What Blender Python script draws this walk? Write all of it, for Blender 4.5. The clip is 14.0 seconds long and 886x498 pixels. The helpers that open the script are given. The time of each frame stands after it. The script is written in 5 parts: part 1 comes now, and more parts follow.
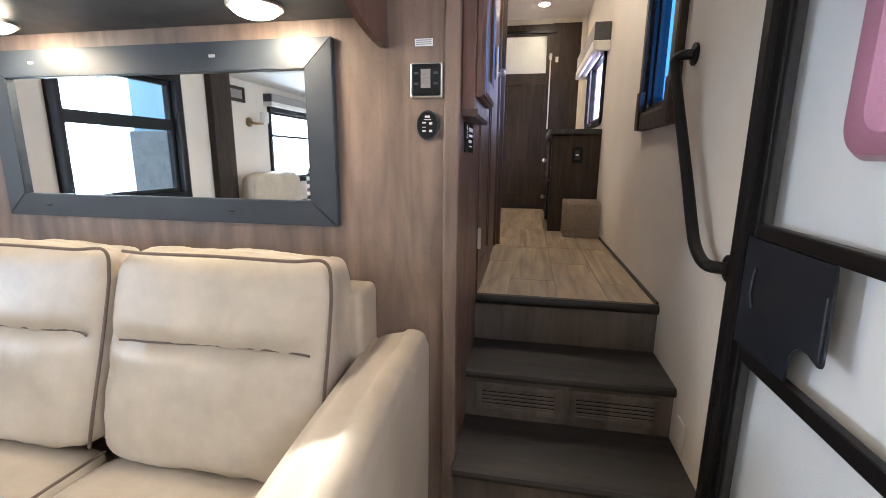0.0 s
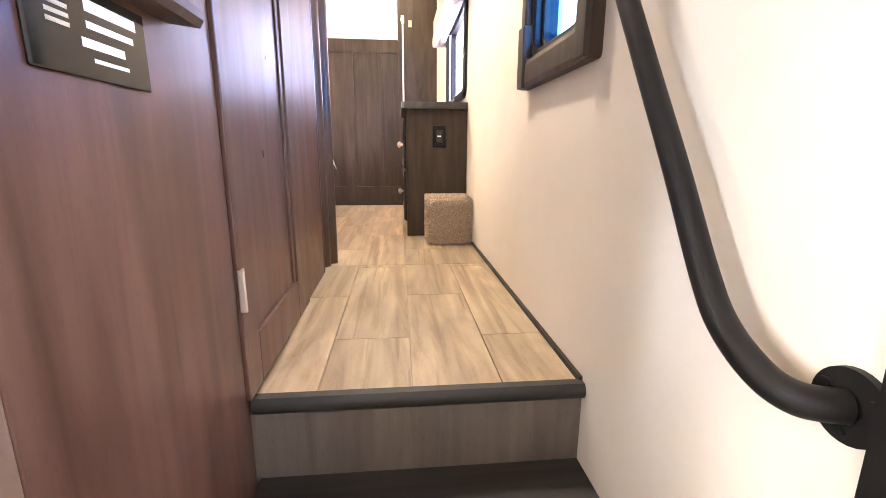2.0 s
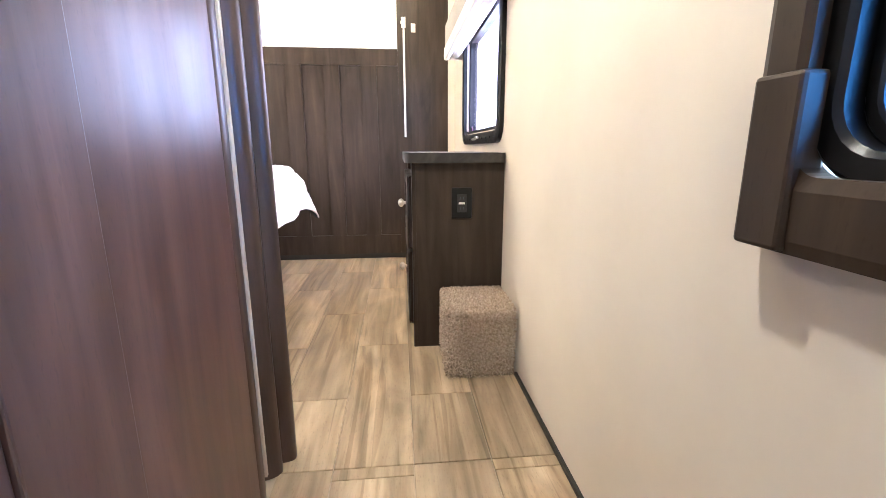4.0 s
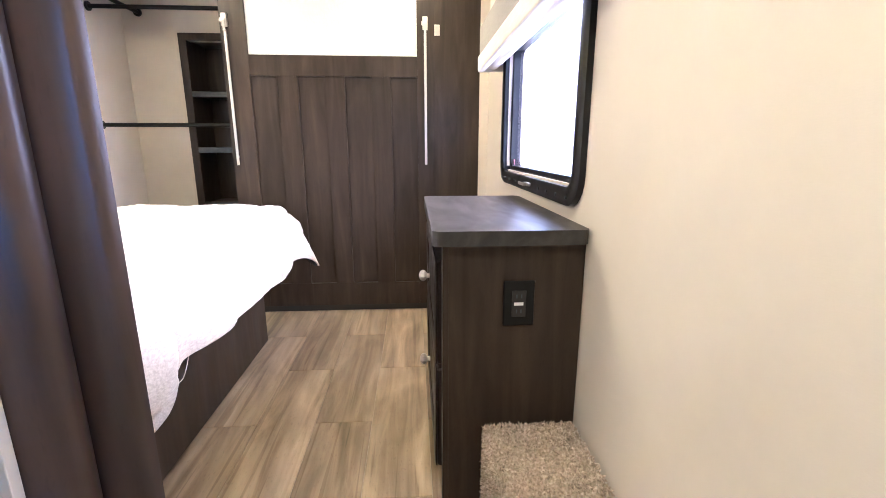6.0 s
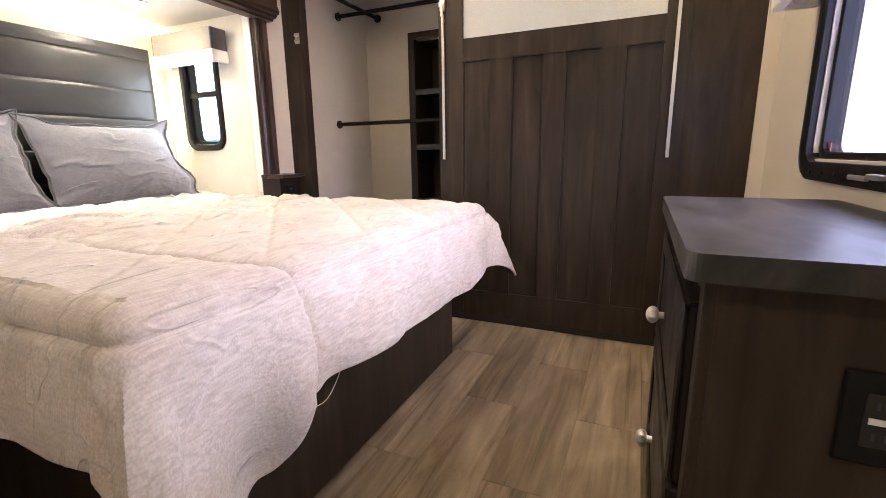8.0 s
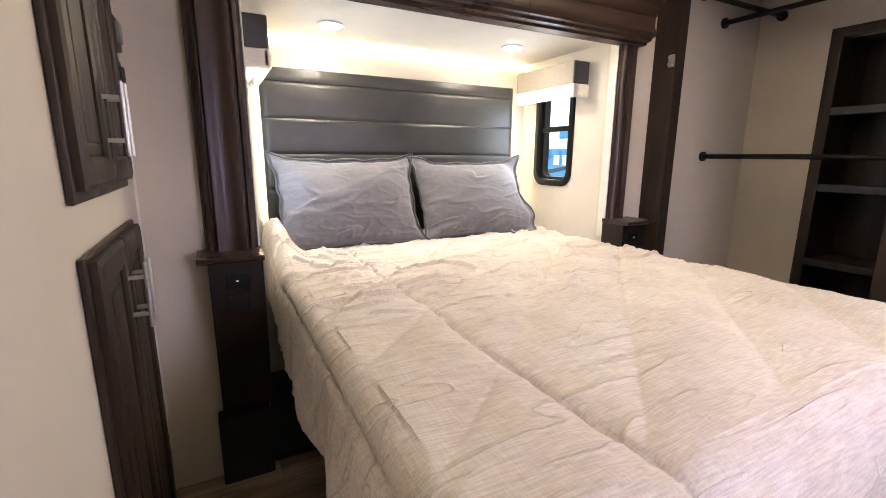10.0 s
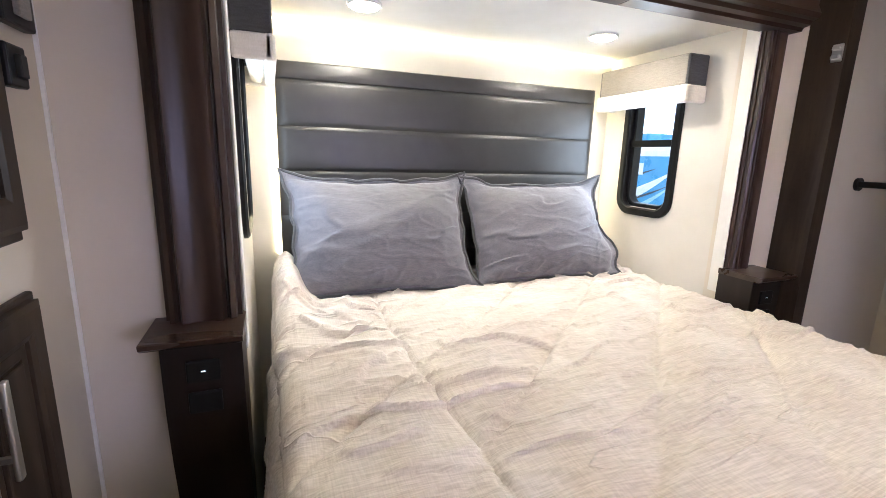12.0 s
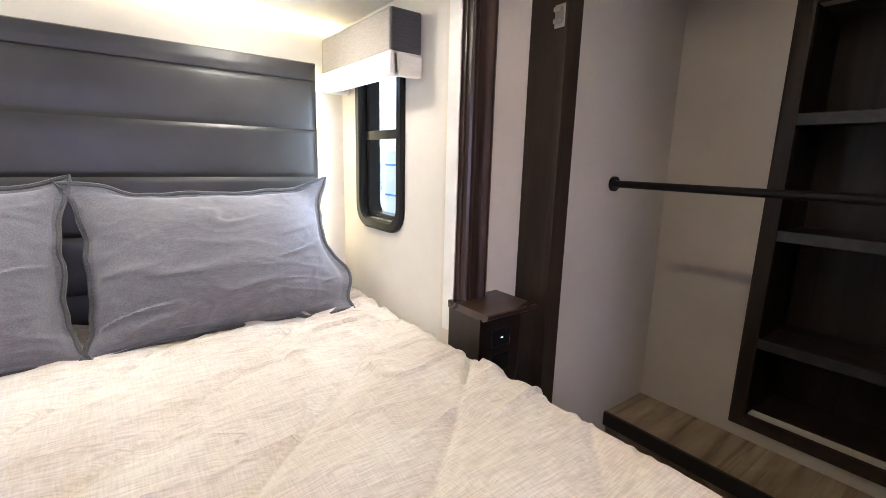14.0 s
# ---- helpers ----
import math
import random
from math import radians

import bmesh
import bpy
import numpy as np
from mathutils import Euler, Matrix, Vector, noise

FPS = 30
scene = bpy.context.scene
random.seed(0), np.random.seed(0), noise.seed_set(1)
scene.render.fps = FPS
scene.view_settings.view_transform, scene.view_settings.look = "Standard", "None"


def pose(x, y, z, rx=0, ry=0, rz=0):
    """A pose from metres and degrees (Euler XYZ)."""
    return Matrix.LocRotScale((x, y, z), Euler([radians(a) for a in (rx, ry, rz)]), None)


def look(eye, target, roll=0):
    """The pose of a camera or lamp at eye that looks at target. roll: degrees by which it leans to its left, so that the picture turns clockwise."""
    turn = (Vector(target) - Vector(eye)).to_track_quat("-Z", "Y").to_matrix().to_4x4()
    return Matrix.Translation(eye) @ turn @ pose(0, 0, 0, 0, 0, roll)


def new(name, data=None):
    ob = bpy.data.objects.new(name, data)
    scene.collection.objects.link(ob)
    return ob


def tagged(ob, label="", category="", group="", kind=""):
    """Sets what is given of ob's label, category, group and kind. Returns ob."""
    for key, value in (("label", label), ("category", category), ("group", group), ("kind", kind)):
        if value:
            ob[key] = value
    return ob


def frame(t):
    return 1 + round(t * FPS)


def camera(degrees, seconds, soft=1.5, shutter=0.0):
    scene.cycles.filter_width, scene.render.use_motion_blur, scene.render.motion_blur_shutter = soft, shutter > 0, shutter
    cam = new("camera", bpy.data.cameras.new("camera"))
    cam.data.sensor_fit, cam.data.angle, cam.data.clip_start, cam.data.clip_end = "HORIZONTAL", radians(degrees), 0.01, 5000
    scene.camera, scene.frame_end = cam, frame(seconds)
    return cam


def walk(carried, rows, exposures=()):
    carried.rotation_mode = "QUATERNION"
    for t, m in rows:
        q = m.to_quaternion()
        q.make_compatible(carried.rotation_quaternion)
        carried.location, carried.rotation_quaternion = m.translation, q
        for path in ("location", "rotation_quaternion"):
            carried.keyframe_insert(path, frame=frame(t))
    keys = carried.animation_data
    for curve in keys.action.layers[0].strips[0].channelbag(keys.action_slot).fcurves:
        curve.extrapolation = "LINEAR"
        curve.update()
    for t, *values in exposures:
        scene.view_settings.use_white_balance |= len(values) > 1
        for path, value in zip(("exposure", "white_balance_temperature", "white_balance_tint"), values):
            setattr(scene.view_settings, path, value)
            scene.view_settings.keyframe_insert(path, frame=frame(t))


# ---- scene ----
cam = camera(90.2, 14.0, 0.9)
PATH = [
    (0, (-0.529, -1.778, 0.568), (-0.894, 0.146, 0.163), 0.5),
    (0.5, (-0.509, -1.591, 0.54), (-0.704, 0.356, 0.128), 0.4),
    (1, (-0.513, -1.356, 0.542), (-0.547, 0.599, 0.119), 0.3),
    (1.5, (-0.46, -1.141, 0.518), (-0.329, 0.807, 0.084), 0.5),
    (2, (-0.41, -0.863, 0.516), (-0.216, 1.079, 0.08), 0.3),
    (3.2, (-0.405, -0.270, 0.680), (-0.21, 1.675, 0.235), 0.1),
    (3.8, (-0.410, 0.030, 0.800), (-0.217, 1.972, 0.36), 0.0),
    (4.3, (-0.414, 0.226, 0.808), (-0.223, 2.166, 0.359), -0.2),
    (4.5, (-0.428, 0.287, 0.838), (-0.243, 2.228, 0.395), -0.1),
    (5, (-0.452, 0.433, 0.971), (-0.279, 2.373, 0.52), -0.1),
    (5.5, (-0.434, 0.561, 1.004), (-0.277, 2.504, 0.557), 0.3),
    (6, (-0.431, 0.77, 0.985), (-0.301, 2.714, 0.534), 0.0),
    (6.5, (-0.427, 0.883, 0.909), (-0.472, 2.834, 0.469), -0.7),
    (7, (-0.415, 0.978, 0.829), (-0.707, 2.911, 0.408), -1.2),
    (7.5, (-0.431, 1.096, 0.856), (-0.957, 2.98, 0.436), -1.0),
    (8, (-0.447, 1.183, 0.913), (-1.246, 2.967, 0.492), -0.8),
    (8.5, (-0.481, 1.265, 0.951), (-1.65, 2.832, 0.532), -0.5),
    (9, (-0.552, 1.303, 1.0), (-2.045, 2.569, 0.588), -0.2),
    (9.2, (-0.597, 1.3, 1.027), (-2.167, 2.469, 0.614), -0.1),
    (11.5, (-1.162, 1.452, 1.169), (-2.979, 2.184, 0.763), 1.4),
    (12, (-1.267, 1.516, 1.184), (-3.09, 2.228, 0.773), 1.6),
    (12.5, (-1.333, 1.661, 1.212), (-3.159, 2.371, 0.808), 1.6),
    (13, (-1.353, 1.864, 1.209), (-3.177, 2.589, 0.823), 1.4),
    (13.5, (-1.39, 2.113, 1.199), (-3.101, 3.070, 0.805), 1.25),
    (14, (-1.457, 2.315, 1.184), (-3.019, 3.501, 0.791), 1.45),
]
walk(cam, [(t, look(eye, target, roll)) for t, eye, target, roll in PATH],
     [(0, 1.22, 5600, 8), (0.5, 1.66, 5550, 9), (1, 2.38, 5700, 10), (1.5, 2.88, 5650, 9), (2, 3.05, 6000, 11),
      (4.3, 2.55, 5350, 4), (6, 2.27, 5350, 4), (6.5, 2.15, 5500, 4), (7, 2.2, 5500, 5), (7.5, 1.7, 5550, 6), (8, 1.15, 5900, 7), (9, 0.75, 6050, 8), (11.5, 0.85, 5450, 6), (12.5, 0.62, 5320, 6), (14, 0.58, 5320, 7)])

# world, sun, exposure
SUN = Vector((2.45, 0.56, -1.02)).normalized()
world = bpy.data.worlds.new("world")
scene.world = world
world.use_nodes = True
wn = world.node_tree
sky = wn.nodes.new("ShaderNodeTexSky")
sky.sky_type, sky.sun_disc = "NISHITA", False
sky.sun_elevation, sky.sun_rotation = math.asin(-SUN.z), math.atan2(-SUN.x, -SUN.y)
wn.links.new(sky.outputs[0], wn.nodes["Background"].inputs[0])
wn.nodes["Background"].inputs[1].default_value = 0.06


def lamp(name, kind, m, energy, color=(1, 1, 1), size=0.1, size_y=None):
    d = bpy.data.lights.new(name, kind)
    d.energy, d.color = energy, color
    if kind == "AREA":
        d.size = size
        if size_y:
            d.shape, d.size_y = "RECTANGLE", size_y
        else:
            d.shape = "DISK"
    elif kind == "POINT":
        d.shadow_soft_size = size
    ob = new(name, d)
    ob.matrix_world = m
    return ob


sun = lamp("sun", "SUN", look((-9, -4, 5), Vector((-9, -4, 5)) + SUN), 5.0, (1.0, 0.95, 0.86))
sun.data.angle = radians(0.6)

DAY = (0.93, 0.96, 1.0)
LILAC = (1.0, 0.87, 0.89)
WARM = (1.0, 0.74, 0.46)


def window_light(eye, way, w, h, energy, color=DAY, spread=180):
    """Skylight that comes in through a window's opening."""
    eye = Vector(eye)
    ob = lamp("window_light", "AREA", look(eye, eye + Vector(way)), energy, color, w, h)
    ob.data.spread = radians(spread)
    return ob


window_light((-3.42, -1.76, 0.68), (1, 0, 0), 0.42, 0.9, 22)
window_light((-3.42, -4.36, 0.68), (1, 0, 0), 1.1, 0.8, 22)
# fill light at an added, unseen window; brightens living room and corridor
window_light((0.15, -3.3, 0.70), (-1, 0, 0), 1.3, 0.85, 24)
window_light((0.13, 0.325, 1.08), (-1, 0, 0), 0.45, 0.65, 0.8, (0.20, 0.46, 1.0))
window_light((0.10, -1.066, 0.93), (-1, 0, 0), 0.33, 0.62, 4.0, (1.0, 0.90, 0.92))
window_light((0.22, 2.36, 1.18), (-1, 0, -0.42), 0.95, 0.50, 7.3, LILAC, 116)
window_light((0.135, 2.36, 1.14), (-1, 0, 0), 0.95, 0.55, 1.0, (0.32, 0.58, 1.0))
window_light((-2.765, 3.02, 1.18), (0, -1, 0), 0.26, 0.42, 2.0)
window_light((-2.70, 1.46, 1.18), (0, 1, 0), 0.26, 0.42, 1.6)


# materials
def shader(name, rough=0.5, metal=0.0, **extra):
    m = bpy.data.materials.new(name)
    m.use_nodes = True
    b = m.node_tree.nodes["Principled BSDF"]
    b.inputs["Roughness"].default_value, b.inputs["Metallic"].default_value = rough, metal
    for k, v in extra.items():
        b.inputs[k.replace("_", " ")].default_value = v
    return m, m.node_tree, b


def node(nt, kind, **values):
    n = nt.nodes.new(kind)
    for k, v in values.items():
        n.inputs[k.replace("_", " ")].default_value = v
    return n


def coords(nt, scale, spread=0.0):
    """Object coordinates, stretched; spread: how far each object's own random number shifts them."""
    tc = nt.nodes.new("ShaderNodeTexCoord")
    mp = nt.nodes.new("ShaderNodeMapping")
    mp.inputs["Scale"].default_value = scale
    nt.links.new(tc.outputs["Object"], mp.inputs["Vector"])
    if spread:
        info = nt.nodes.new("ShaderNodeObjectInfo")
        mul = node(nt, "ShaderNodeVectorMath")
        mul.operation = "SCALE"
        mul.inputs[0].default_value = (spread, spread * 0.7, spread * 1.3)
        nt.links.new(info.outputs["Random"], mul.inputs["Scale"])
        nt.links.new(mul.outputs[0], mp.inputs["Location"])
    return mp.outputs[0]


def ramp(nt, fac, stops):
    r = nt.nodes.new("ShaderNodeValToRGB")
    e = r.color_ramp.elements
    while len(e) < len(stops):
        e.new(0.5)
    for el, (p, c) in zip(e, stops):
        el.position, el.color = p, (*c, 1)
    nt.links.new(fac, r.inputs[0])
    return r.outputs[0]


def mixed(nt, a, b, fac, kind="MIX"):
    n = nt.nodes.new("ShaderNodeMix")
    n.data_type, n.blend_type = "RGBA", kind
    for sock, v in ((n.inputs[0], fac), (n.inputs[6], a), (n.inputs[7], b)):
        if isinstance(v, bpy.types.NodeSocket):
            nt.links.new(v, sock)
        else:
            sock.default_value = v if isinstance(v, float) else (*v, 1)
    return n.outputs[2]


def bumped(nt, b, height, strength, distance=0.002):
    n = node(nt, "ShaderNodeBump", Strength=strength, Distance=distance)
    nt.links.new(height, n.inputs["Height"])
    nt.links.new(n.outputs[0], b.inputs["Normal"])


def wood(name, dark, mid, light, rough=0.42, axis=2, spread=0.0, tone=0.0, coat=0.0, gloss=0.5, strips=0.0):
    """Wood grain along an axis, with fine pores, broad cathedral bands and a few knots."""
    m, nt, b = shader(name, rough, Coat_Weight=coat, Coat_Roughness=0.18, Specular_IOR_Level=gloss)
    s = [19.0, 19.0, 19.0]
    s[axis] = 1.7
    v = coords(nt, s, spread)
    n1 = node(nt, "ShaderNodeTexNoise", Scale=1.0, Detail=5.0, Roughness=0.52, Distortion=0.9)
    nt.links.new(v, n1.inputs["Vector"])
    s2 = [6.0, 6.0, 6.0]
    s2[axis] = 1.9
    v2 = coords(nt, s2, spread)
    n2 = node(nt, "ShaderNodeTexNoise", Scale=1.0, Detail=3.0, Roughness=0.5, Distortion=1.6)
    nt.links.new(v2, n2.inputs["Vector"])
    c1 = ramp(nt, n1.outputs[0], [(0.28, dark), (0.5, mid), (0.74, light)])
    c2 = ramp(nt, n2.outputs[0], [(0.3, (0.66, 0.66, 0.66)), (0.66, (1.20, 1.19, 1.18))])
    col = mixed(nt, c1, c2, 0.85, "MULTIPLY")
    s3 = [13.0, 13.0, 13.0]
    s3[axis] = 4.0
    vo = node(nt, "ShaderNodeTexVoronoi", Scale=0.45)
    nt.links.new(coords(nt, s3, spread), vo.inputs["Vector"])
    kn = ramp(nt, vo.outputs["Distance"], [(0.03, (0.45, 0.42, 0.4)), (0.16, (1, 1, 1))])
    col = mixed(nt, col, kn, 0.3, "MULTIPLY")
    s4 = [230.0, 230.0, 230.0]
    s4[axis] = 60.0
    fl = node(nt, "ShaderNodeTexNoise", Scale=1.0, Detail=2.0)
    nt.links.new(coords(nt, s4, spread), fl.inputs["Vector"])
    col = mixed(nt, col, ramp(nt, fl.outputs[0], [(0.28, (0.62, 0.60, 0.58)), (0.40, (1, 1, 1))]), 0.45, "MULTIPLY")
    if strips:
        s5 = [13.0, 13.0, 13.0]
        s5[axis] = 0.42
        lam = node(nt, "ShaderNodeTexNoise", Scale=1.0, Detail=2.5, Roughness=0.55, Distortion=0.25)
        nt.links.new(coords(nt, s5, spread * 1.7), lam.inputs["Vector"])
        col = mixed(nt, col, ramp(nt, lam.outputs[0], [(0.33, (0.58, 0.55, 0.50)), (0.43, (0.86, 0.84, 0.81)), (0.475, (1.06, 1.05, 1.03)), (0.55, (0.95, 0.94, 0.92)), (0.62, (1.22, 1.21, 1.18))]), strips, "MULTIPLY")
        s6 = [38.0, 38.0, 38.0]
        s6[axis] = 1.1
        crack = node(nt, "ShaderNodeTexNoise", Scale=1.0, Detail=1.0, Distortion=0.6)
        nt.links.new(coords(nt, s6, spread * 2.3), crack.inputs["Vector"])
        col = mixed(nt, col, ramp(nt, crack.outputs[0], [(0.335, (0.42, 0.37, 0.31)), (0.365, (1, 1, 1))]), strips, "MULTIPLY")
    if tone:
        info = nt.nodes.new("ShaderNodeObjectInfo")
        t = ramp(nt, info.outputs["Random"], [(0.0, (1 - tone,) * 3), (1.0, (1 + tone, 1 + tone * 0.95, 1 + tone * 0.85))])
        col = mixed(nt, col, t, 1.0, "MULTIPLY")
    nt.links.new(col, b.inputs["Base Color"])
    r = ramp(nt, n2.outputs[0], [(0.3, (rough - 0.06,) * 3), (0.7, (rough + 0.1,) * 3)])
    nt.links.new(r, b.inputs["Roughness"])
    bumped(nt, b, n1.outputs[0], 0.15, 0.001)
    return m


def mottled(name, c1, c2, scale, rough=0.6, metal=0.0, bump=0.2, fine=None, stretch=(1, 1, 1), **extra):
    """Two tones in soft patches, with a fine relief of its own scale."""
    m, nt, b = shader(name, rough, metal, **extra)
    n = node(nt, "ShaderNodeTexNoise", Scale=scale, Detail=5.0, Roughness=0.6)
    nt.links.new(coords(nt, (1, 1, 1)), n.inputs["Vector"])
    nt.links.new(ramp(nt, n.outputs[0], [(0.3, c1), (0.7, c2)]), b.inputs["Base Color"])
    f = node(nt, "ShaderNodeTexNoise", Scale=fine or scale * 8, Detail=3.0)
    nt.links.new(coords(nt, stretch), f.inputs["Vector"])
    bumped(nt, b, f.outputs[0], bump, 0.001)
    rr = ramp(nt, n.outputs[0], [(0.3, (max(rough - 0.07, 0.02),) * 3), (0.7, (min(rough + 0.07, 1),) * 3)])
    nt.links.new(rr, b.inputs["Roughness"])
    return m


def weave(name, c1, c2, pitch, rough=0.9, bump=0.5, patch=None, patch_scale=3.0, slub=1.0, crinkle=0.0):
    """Woven cloth: crossing threads, with slubs and larger tonal patches."""
    m, nt, b = shader(name, rough, Sheen_Weight=0.25, Sheen_Roughness=0.5)
    hs = []
    for k, st in enumerate(((pitch, pitch * 0.06, pitch * 0.5), (pitch * 0.06, pitch, pitch * 0.5))):
        n = node(nt, "ShaderNodeTexNoise", Scale=1.0, Detail=2.0)
        nt.links.new(coords(nt, st), n.inputs["Vector"])
        hs.append(n.outputs[0])
    h = mixed(nt, hs[0], hs[1], 0.35 if slub > 1 else 0.5)
    col = ramp(nt, h, [(0.36, c1), (0.64, c2)])
    n = node(nt, "ShaderNodeTexNoise", Scale=patch_scale, Detail=3.0)
    nt.links.new(coords(nt, (1, 1, 1)), n.inputs["Vector"])
    col = mixed(nt, col, ramp(nt, n.outputs[0], [(0.35, patch or (0.9, 0.9, 0.9)), (0.65, (1.05, 1.05, 1.05))]), 1.0, "MULTIPLY")
    nt.links.new(col, b.inputs["Base Color"])
    bumped(nt, b, h, bump, 0.0015)
    if crinkle:
        fold = node(nt, "ShaderNodeTexNoise", Scale=1.0, Detail=1.5, Distortion=0.3)
        nt.links.new(coords(nt, (13, 2.4, 6)), fold.inputs["Vector"])
        ridge = ramp(nt, fold.outputs[0], [(0.42, (0, 0, 0)), (0.49, (0.45, 0.45, 0.45)), (0.503, (1, 1, 1)), (0.513, (0.35, 0.35, 0.35)), (0.58, (0, 0, 0))])
        gap = node(nt, "ShaderNodeTexNoise", Scale=3.7, Detail=2.0)
        nt.links.new(coords(nt, (1, 1, 1)), gap.inputs["Vector"])
        ridge = mixed(nt, ridge, ramp(nt, gap.outputs[0], [(0.47, (0, 0, 0)), (0.60, (1, 1, 1))]), 1.0, "MULTIPLY")
        first = b.inputs["Normal"].links[0].from_node
        bn = node(nt, "ShaderNodeBump", Strength=crinkle, Distance=0.012)
        nt.links.new(ridge, bn.inputs["Height"])
        nt.links.new(bn.outputs[0], first.inputs["Normal"])
    return m


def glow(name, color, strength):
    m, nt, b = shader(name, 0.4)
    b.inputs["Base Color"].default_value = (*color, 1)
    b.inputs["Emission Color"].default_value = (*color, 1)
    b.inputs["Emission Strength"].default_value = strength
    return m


def glass(name, tint=(1, 1, 1), clear=0.92, rough=0.02):
    """Thin pane: mostly clear, with a mirror-like sheen."""
    m = bpy.data.materials.new(name)
    m.use_nodes = True
    nt = m.node_tree
    nt.nodes.remove(nt.nodes["Principled BSDF"])
    t = node(nt, "ShaderNodeBsdfTransparent", Color=(*tint, 1))
    g = node(nt, "ShaderNodeBsdfGlossy", Roughness=rough)
    x = node(nt, "ShaderNodeMixShader", Fac=1 - clear)
    nt.links.new(t.outputs[0], x.inputs[1])
    nt.links.new(g.outputs[0], x.inputs[2])
    nt.links.new(x.outputs[0], nt.nodes["Material Output"].inputs[0])
    return m


OAK = wood("weathered_oak_laminate", (0.150, 0.104, 0.076), (0.198, 0.138, 0.101), (0.25, 0.180, 0.133), 0.45)
DARK = wood("dark_walnut_laminate", (0.0215, 0.0144, 0.0105), (0.035, 0.0238, 0.0172), (0.052, 0.036, 0.026), 0.42, gloss=0.26)
HALL = wood("satin_walnut_panel", (0.056, 0.0262, 0.0185), (0.092, 0.0455, 0.033), (0.128, 0.068, 0.051), 0.33)
TRIM = wood("dark_cherry_moulding", (0.023, 0.0125, 0.009), (0.043, 0.0243, 0.018), (0.066, 0.039, 0.029), 0.34)
TRIM_Y = wood("dark_cherry_moulding_long", (0.023, 0.0125, 0.009), (0.043, 0.0243, 0.018), (0.066, 0.039, 0.029), 0.30, axis=1)
RISER = wood("grey_oak_riser", (0.070, 0.056, 0.046), (0.10, 0.080, 0.066), (0.135, 0.11, 0.092), 0.5)
TREAD = wood("espresso_tread", (0.015, 0.0125, 0.0108), (0.027, 0.0228, 0.0195), (0.045, 0.038, 0.032), 0.5, axis=0)
POST = wood("espresso_stained_post", (0.006, 0.0032, 0.0026), (0.011, 0.006, 0.0048), (0.018, 0.010, 0.008), 0.4, gloss=0.35)
TOPWOOD = wood("charcoal_wood_top", (0.012, 0.011, 0.0105), (0.027, 0.024, 0.022), (0.045, 0.040, 0.037), 0.40, axis=1)
PLANK = wood("taupe_vinyl_plank", (0.185, 0.136, 0.086), (0.325, 0.252, 0.170), (0.41, 0.328, 0.232), 0.38, axis=1, spread=9.0, tone=0.16, gloss=0.4, strips=0.42)
WALL = mottled("beige_linen_wallpaper", (0.61, 0.545, 0.465), (0.665, 0.60, 0.52), 3.0, 0.62, bump=0.16, fine=1.0, stretch=(260, 90, 420))
CEIL = mottled("white_vinyl_ceiling", (0.78, 0.76, 0.72), (0.84, 0.82, 0.79), 6, 0.6, bump=0.08, fine=300)
SLIDEWALL = mottled("pale_linen_wallboard", (0.61, 0.575, 0.53), (0.67, 0.635, 0.59), 5, 0.58, bump=0.16, fine=1.0, stretch=(120, 260, 420))
LEATHER = mottled("cream_leather", (0.37, 0.305, 0.225), (0.49, 0.41, 0.31), 6, 0.42, bump=0.35, fine=420)
# brown of the real piping, also used to paint the crease's shade
PIPING_CREASE = mottled("brown_piping_and_crease_shade", (0.09, 0.062, 0.045), (0.13, 0.09, 0.065), 20, 0.5)
HEAD = mottled("charcoal_leather", (0.022, 0.0212, 0.0202), (0.033, 0.0318, 0.0305), 6, 0.38, bump=0.3, fine=500)
QUILT = weave("oatmeal_linen_quilt", (0.54, 0.485, 0.425), (0.73, 0.675, 0.61), 330, 0.95, 0.55, (0.93, 0.895, 0.87), 4.5, 2.0, 0.65)
LINING = mottled("quilt_underside", (0.03, 0.03, 0.033), (0.05, 0.05, 0.055), 12, 0.8)
PILLOW = weave("grey_linen_pillow", (0.118, 0.114, 0.128), (0.185, 0.179, 0.20), 620, 0.85, 0.4)
SHEET = weave("ivory_sheet", (0.66, 0.58, 0.47), (0.78, 0.70, 0.59), 500, 0.9, 0.4)
BLACK = mottled("black_plastic", (0.005, 0.005, 0.0055), (0.009, 0.009, 0.010), 9, 0.36, bump=0.08, Specular_IOR_Level=0.22)
GLOSS = mottled("glossy_black_panel", (0.006, 0.006, 0.006), (0.010, 0.010, 0.010), 9, 0.10, bump=0.01)
MATTE = mottled("black_powder_coat", (0.0055, 0.005, 0.005), (0.010, 0.009, 0.009), 30, 0.45, bump=0.2, fine=900, Specular_IOR_Level=0.22)
NAVY = mottled("blue_black_plastic", (0.010, 0.0125, 0.019), (0.016, 0.020, 0.029), 7, 0.4, bump=0.1, fine=300)
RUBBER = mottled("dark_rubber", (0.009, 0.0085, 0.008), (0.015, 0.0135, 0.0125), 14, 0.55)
SLATE = mottled("slate_painted_wood", (0.024, 0.030, 0.038), (0.038, 0.045, 0.055), 8, 0.46, bump=0.15, stretch=(1, 1, 1))
NICKEL = mottled("brushed_nickel", (0.60, 0.57, 0.53), (0.66, 0.63, 0.585), 6, 0.38, 1.0, 0.01, fine=60)
STRIP = mottled("pale_satin_strip", (0.50, 0.44, 0.37), (0.58, 0.52, 0.45), 8, 0.5, bump=0.02, fine=60)
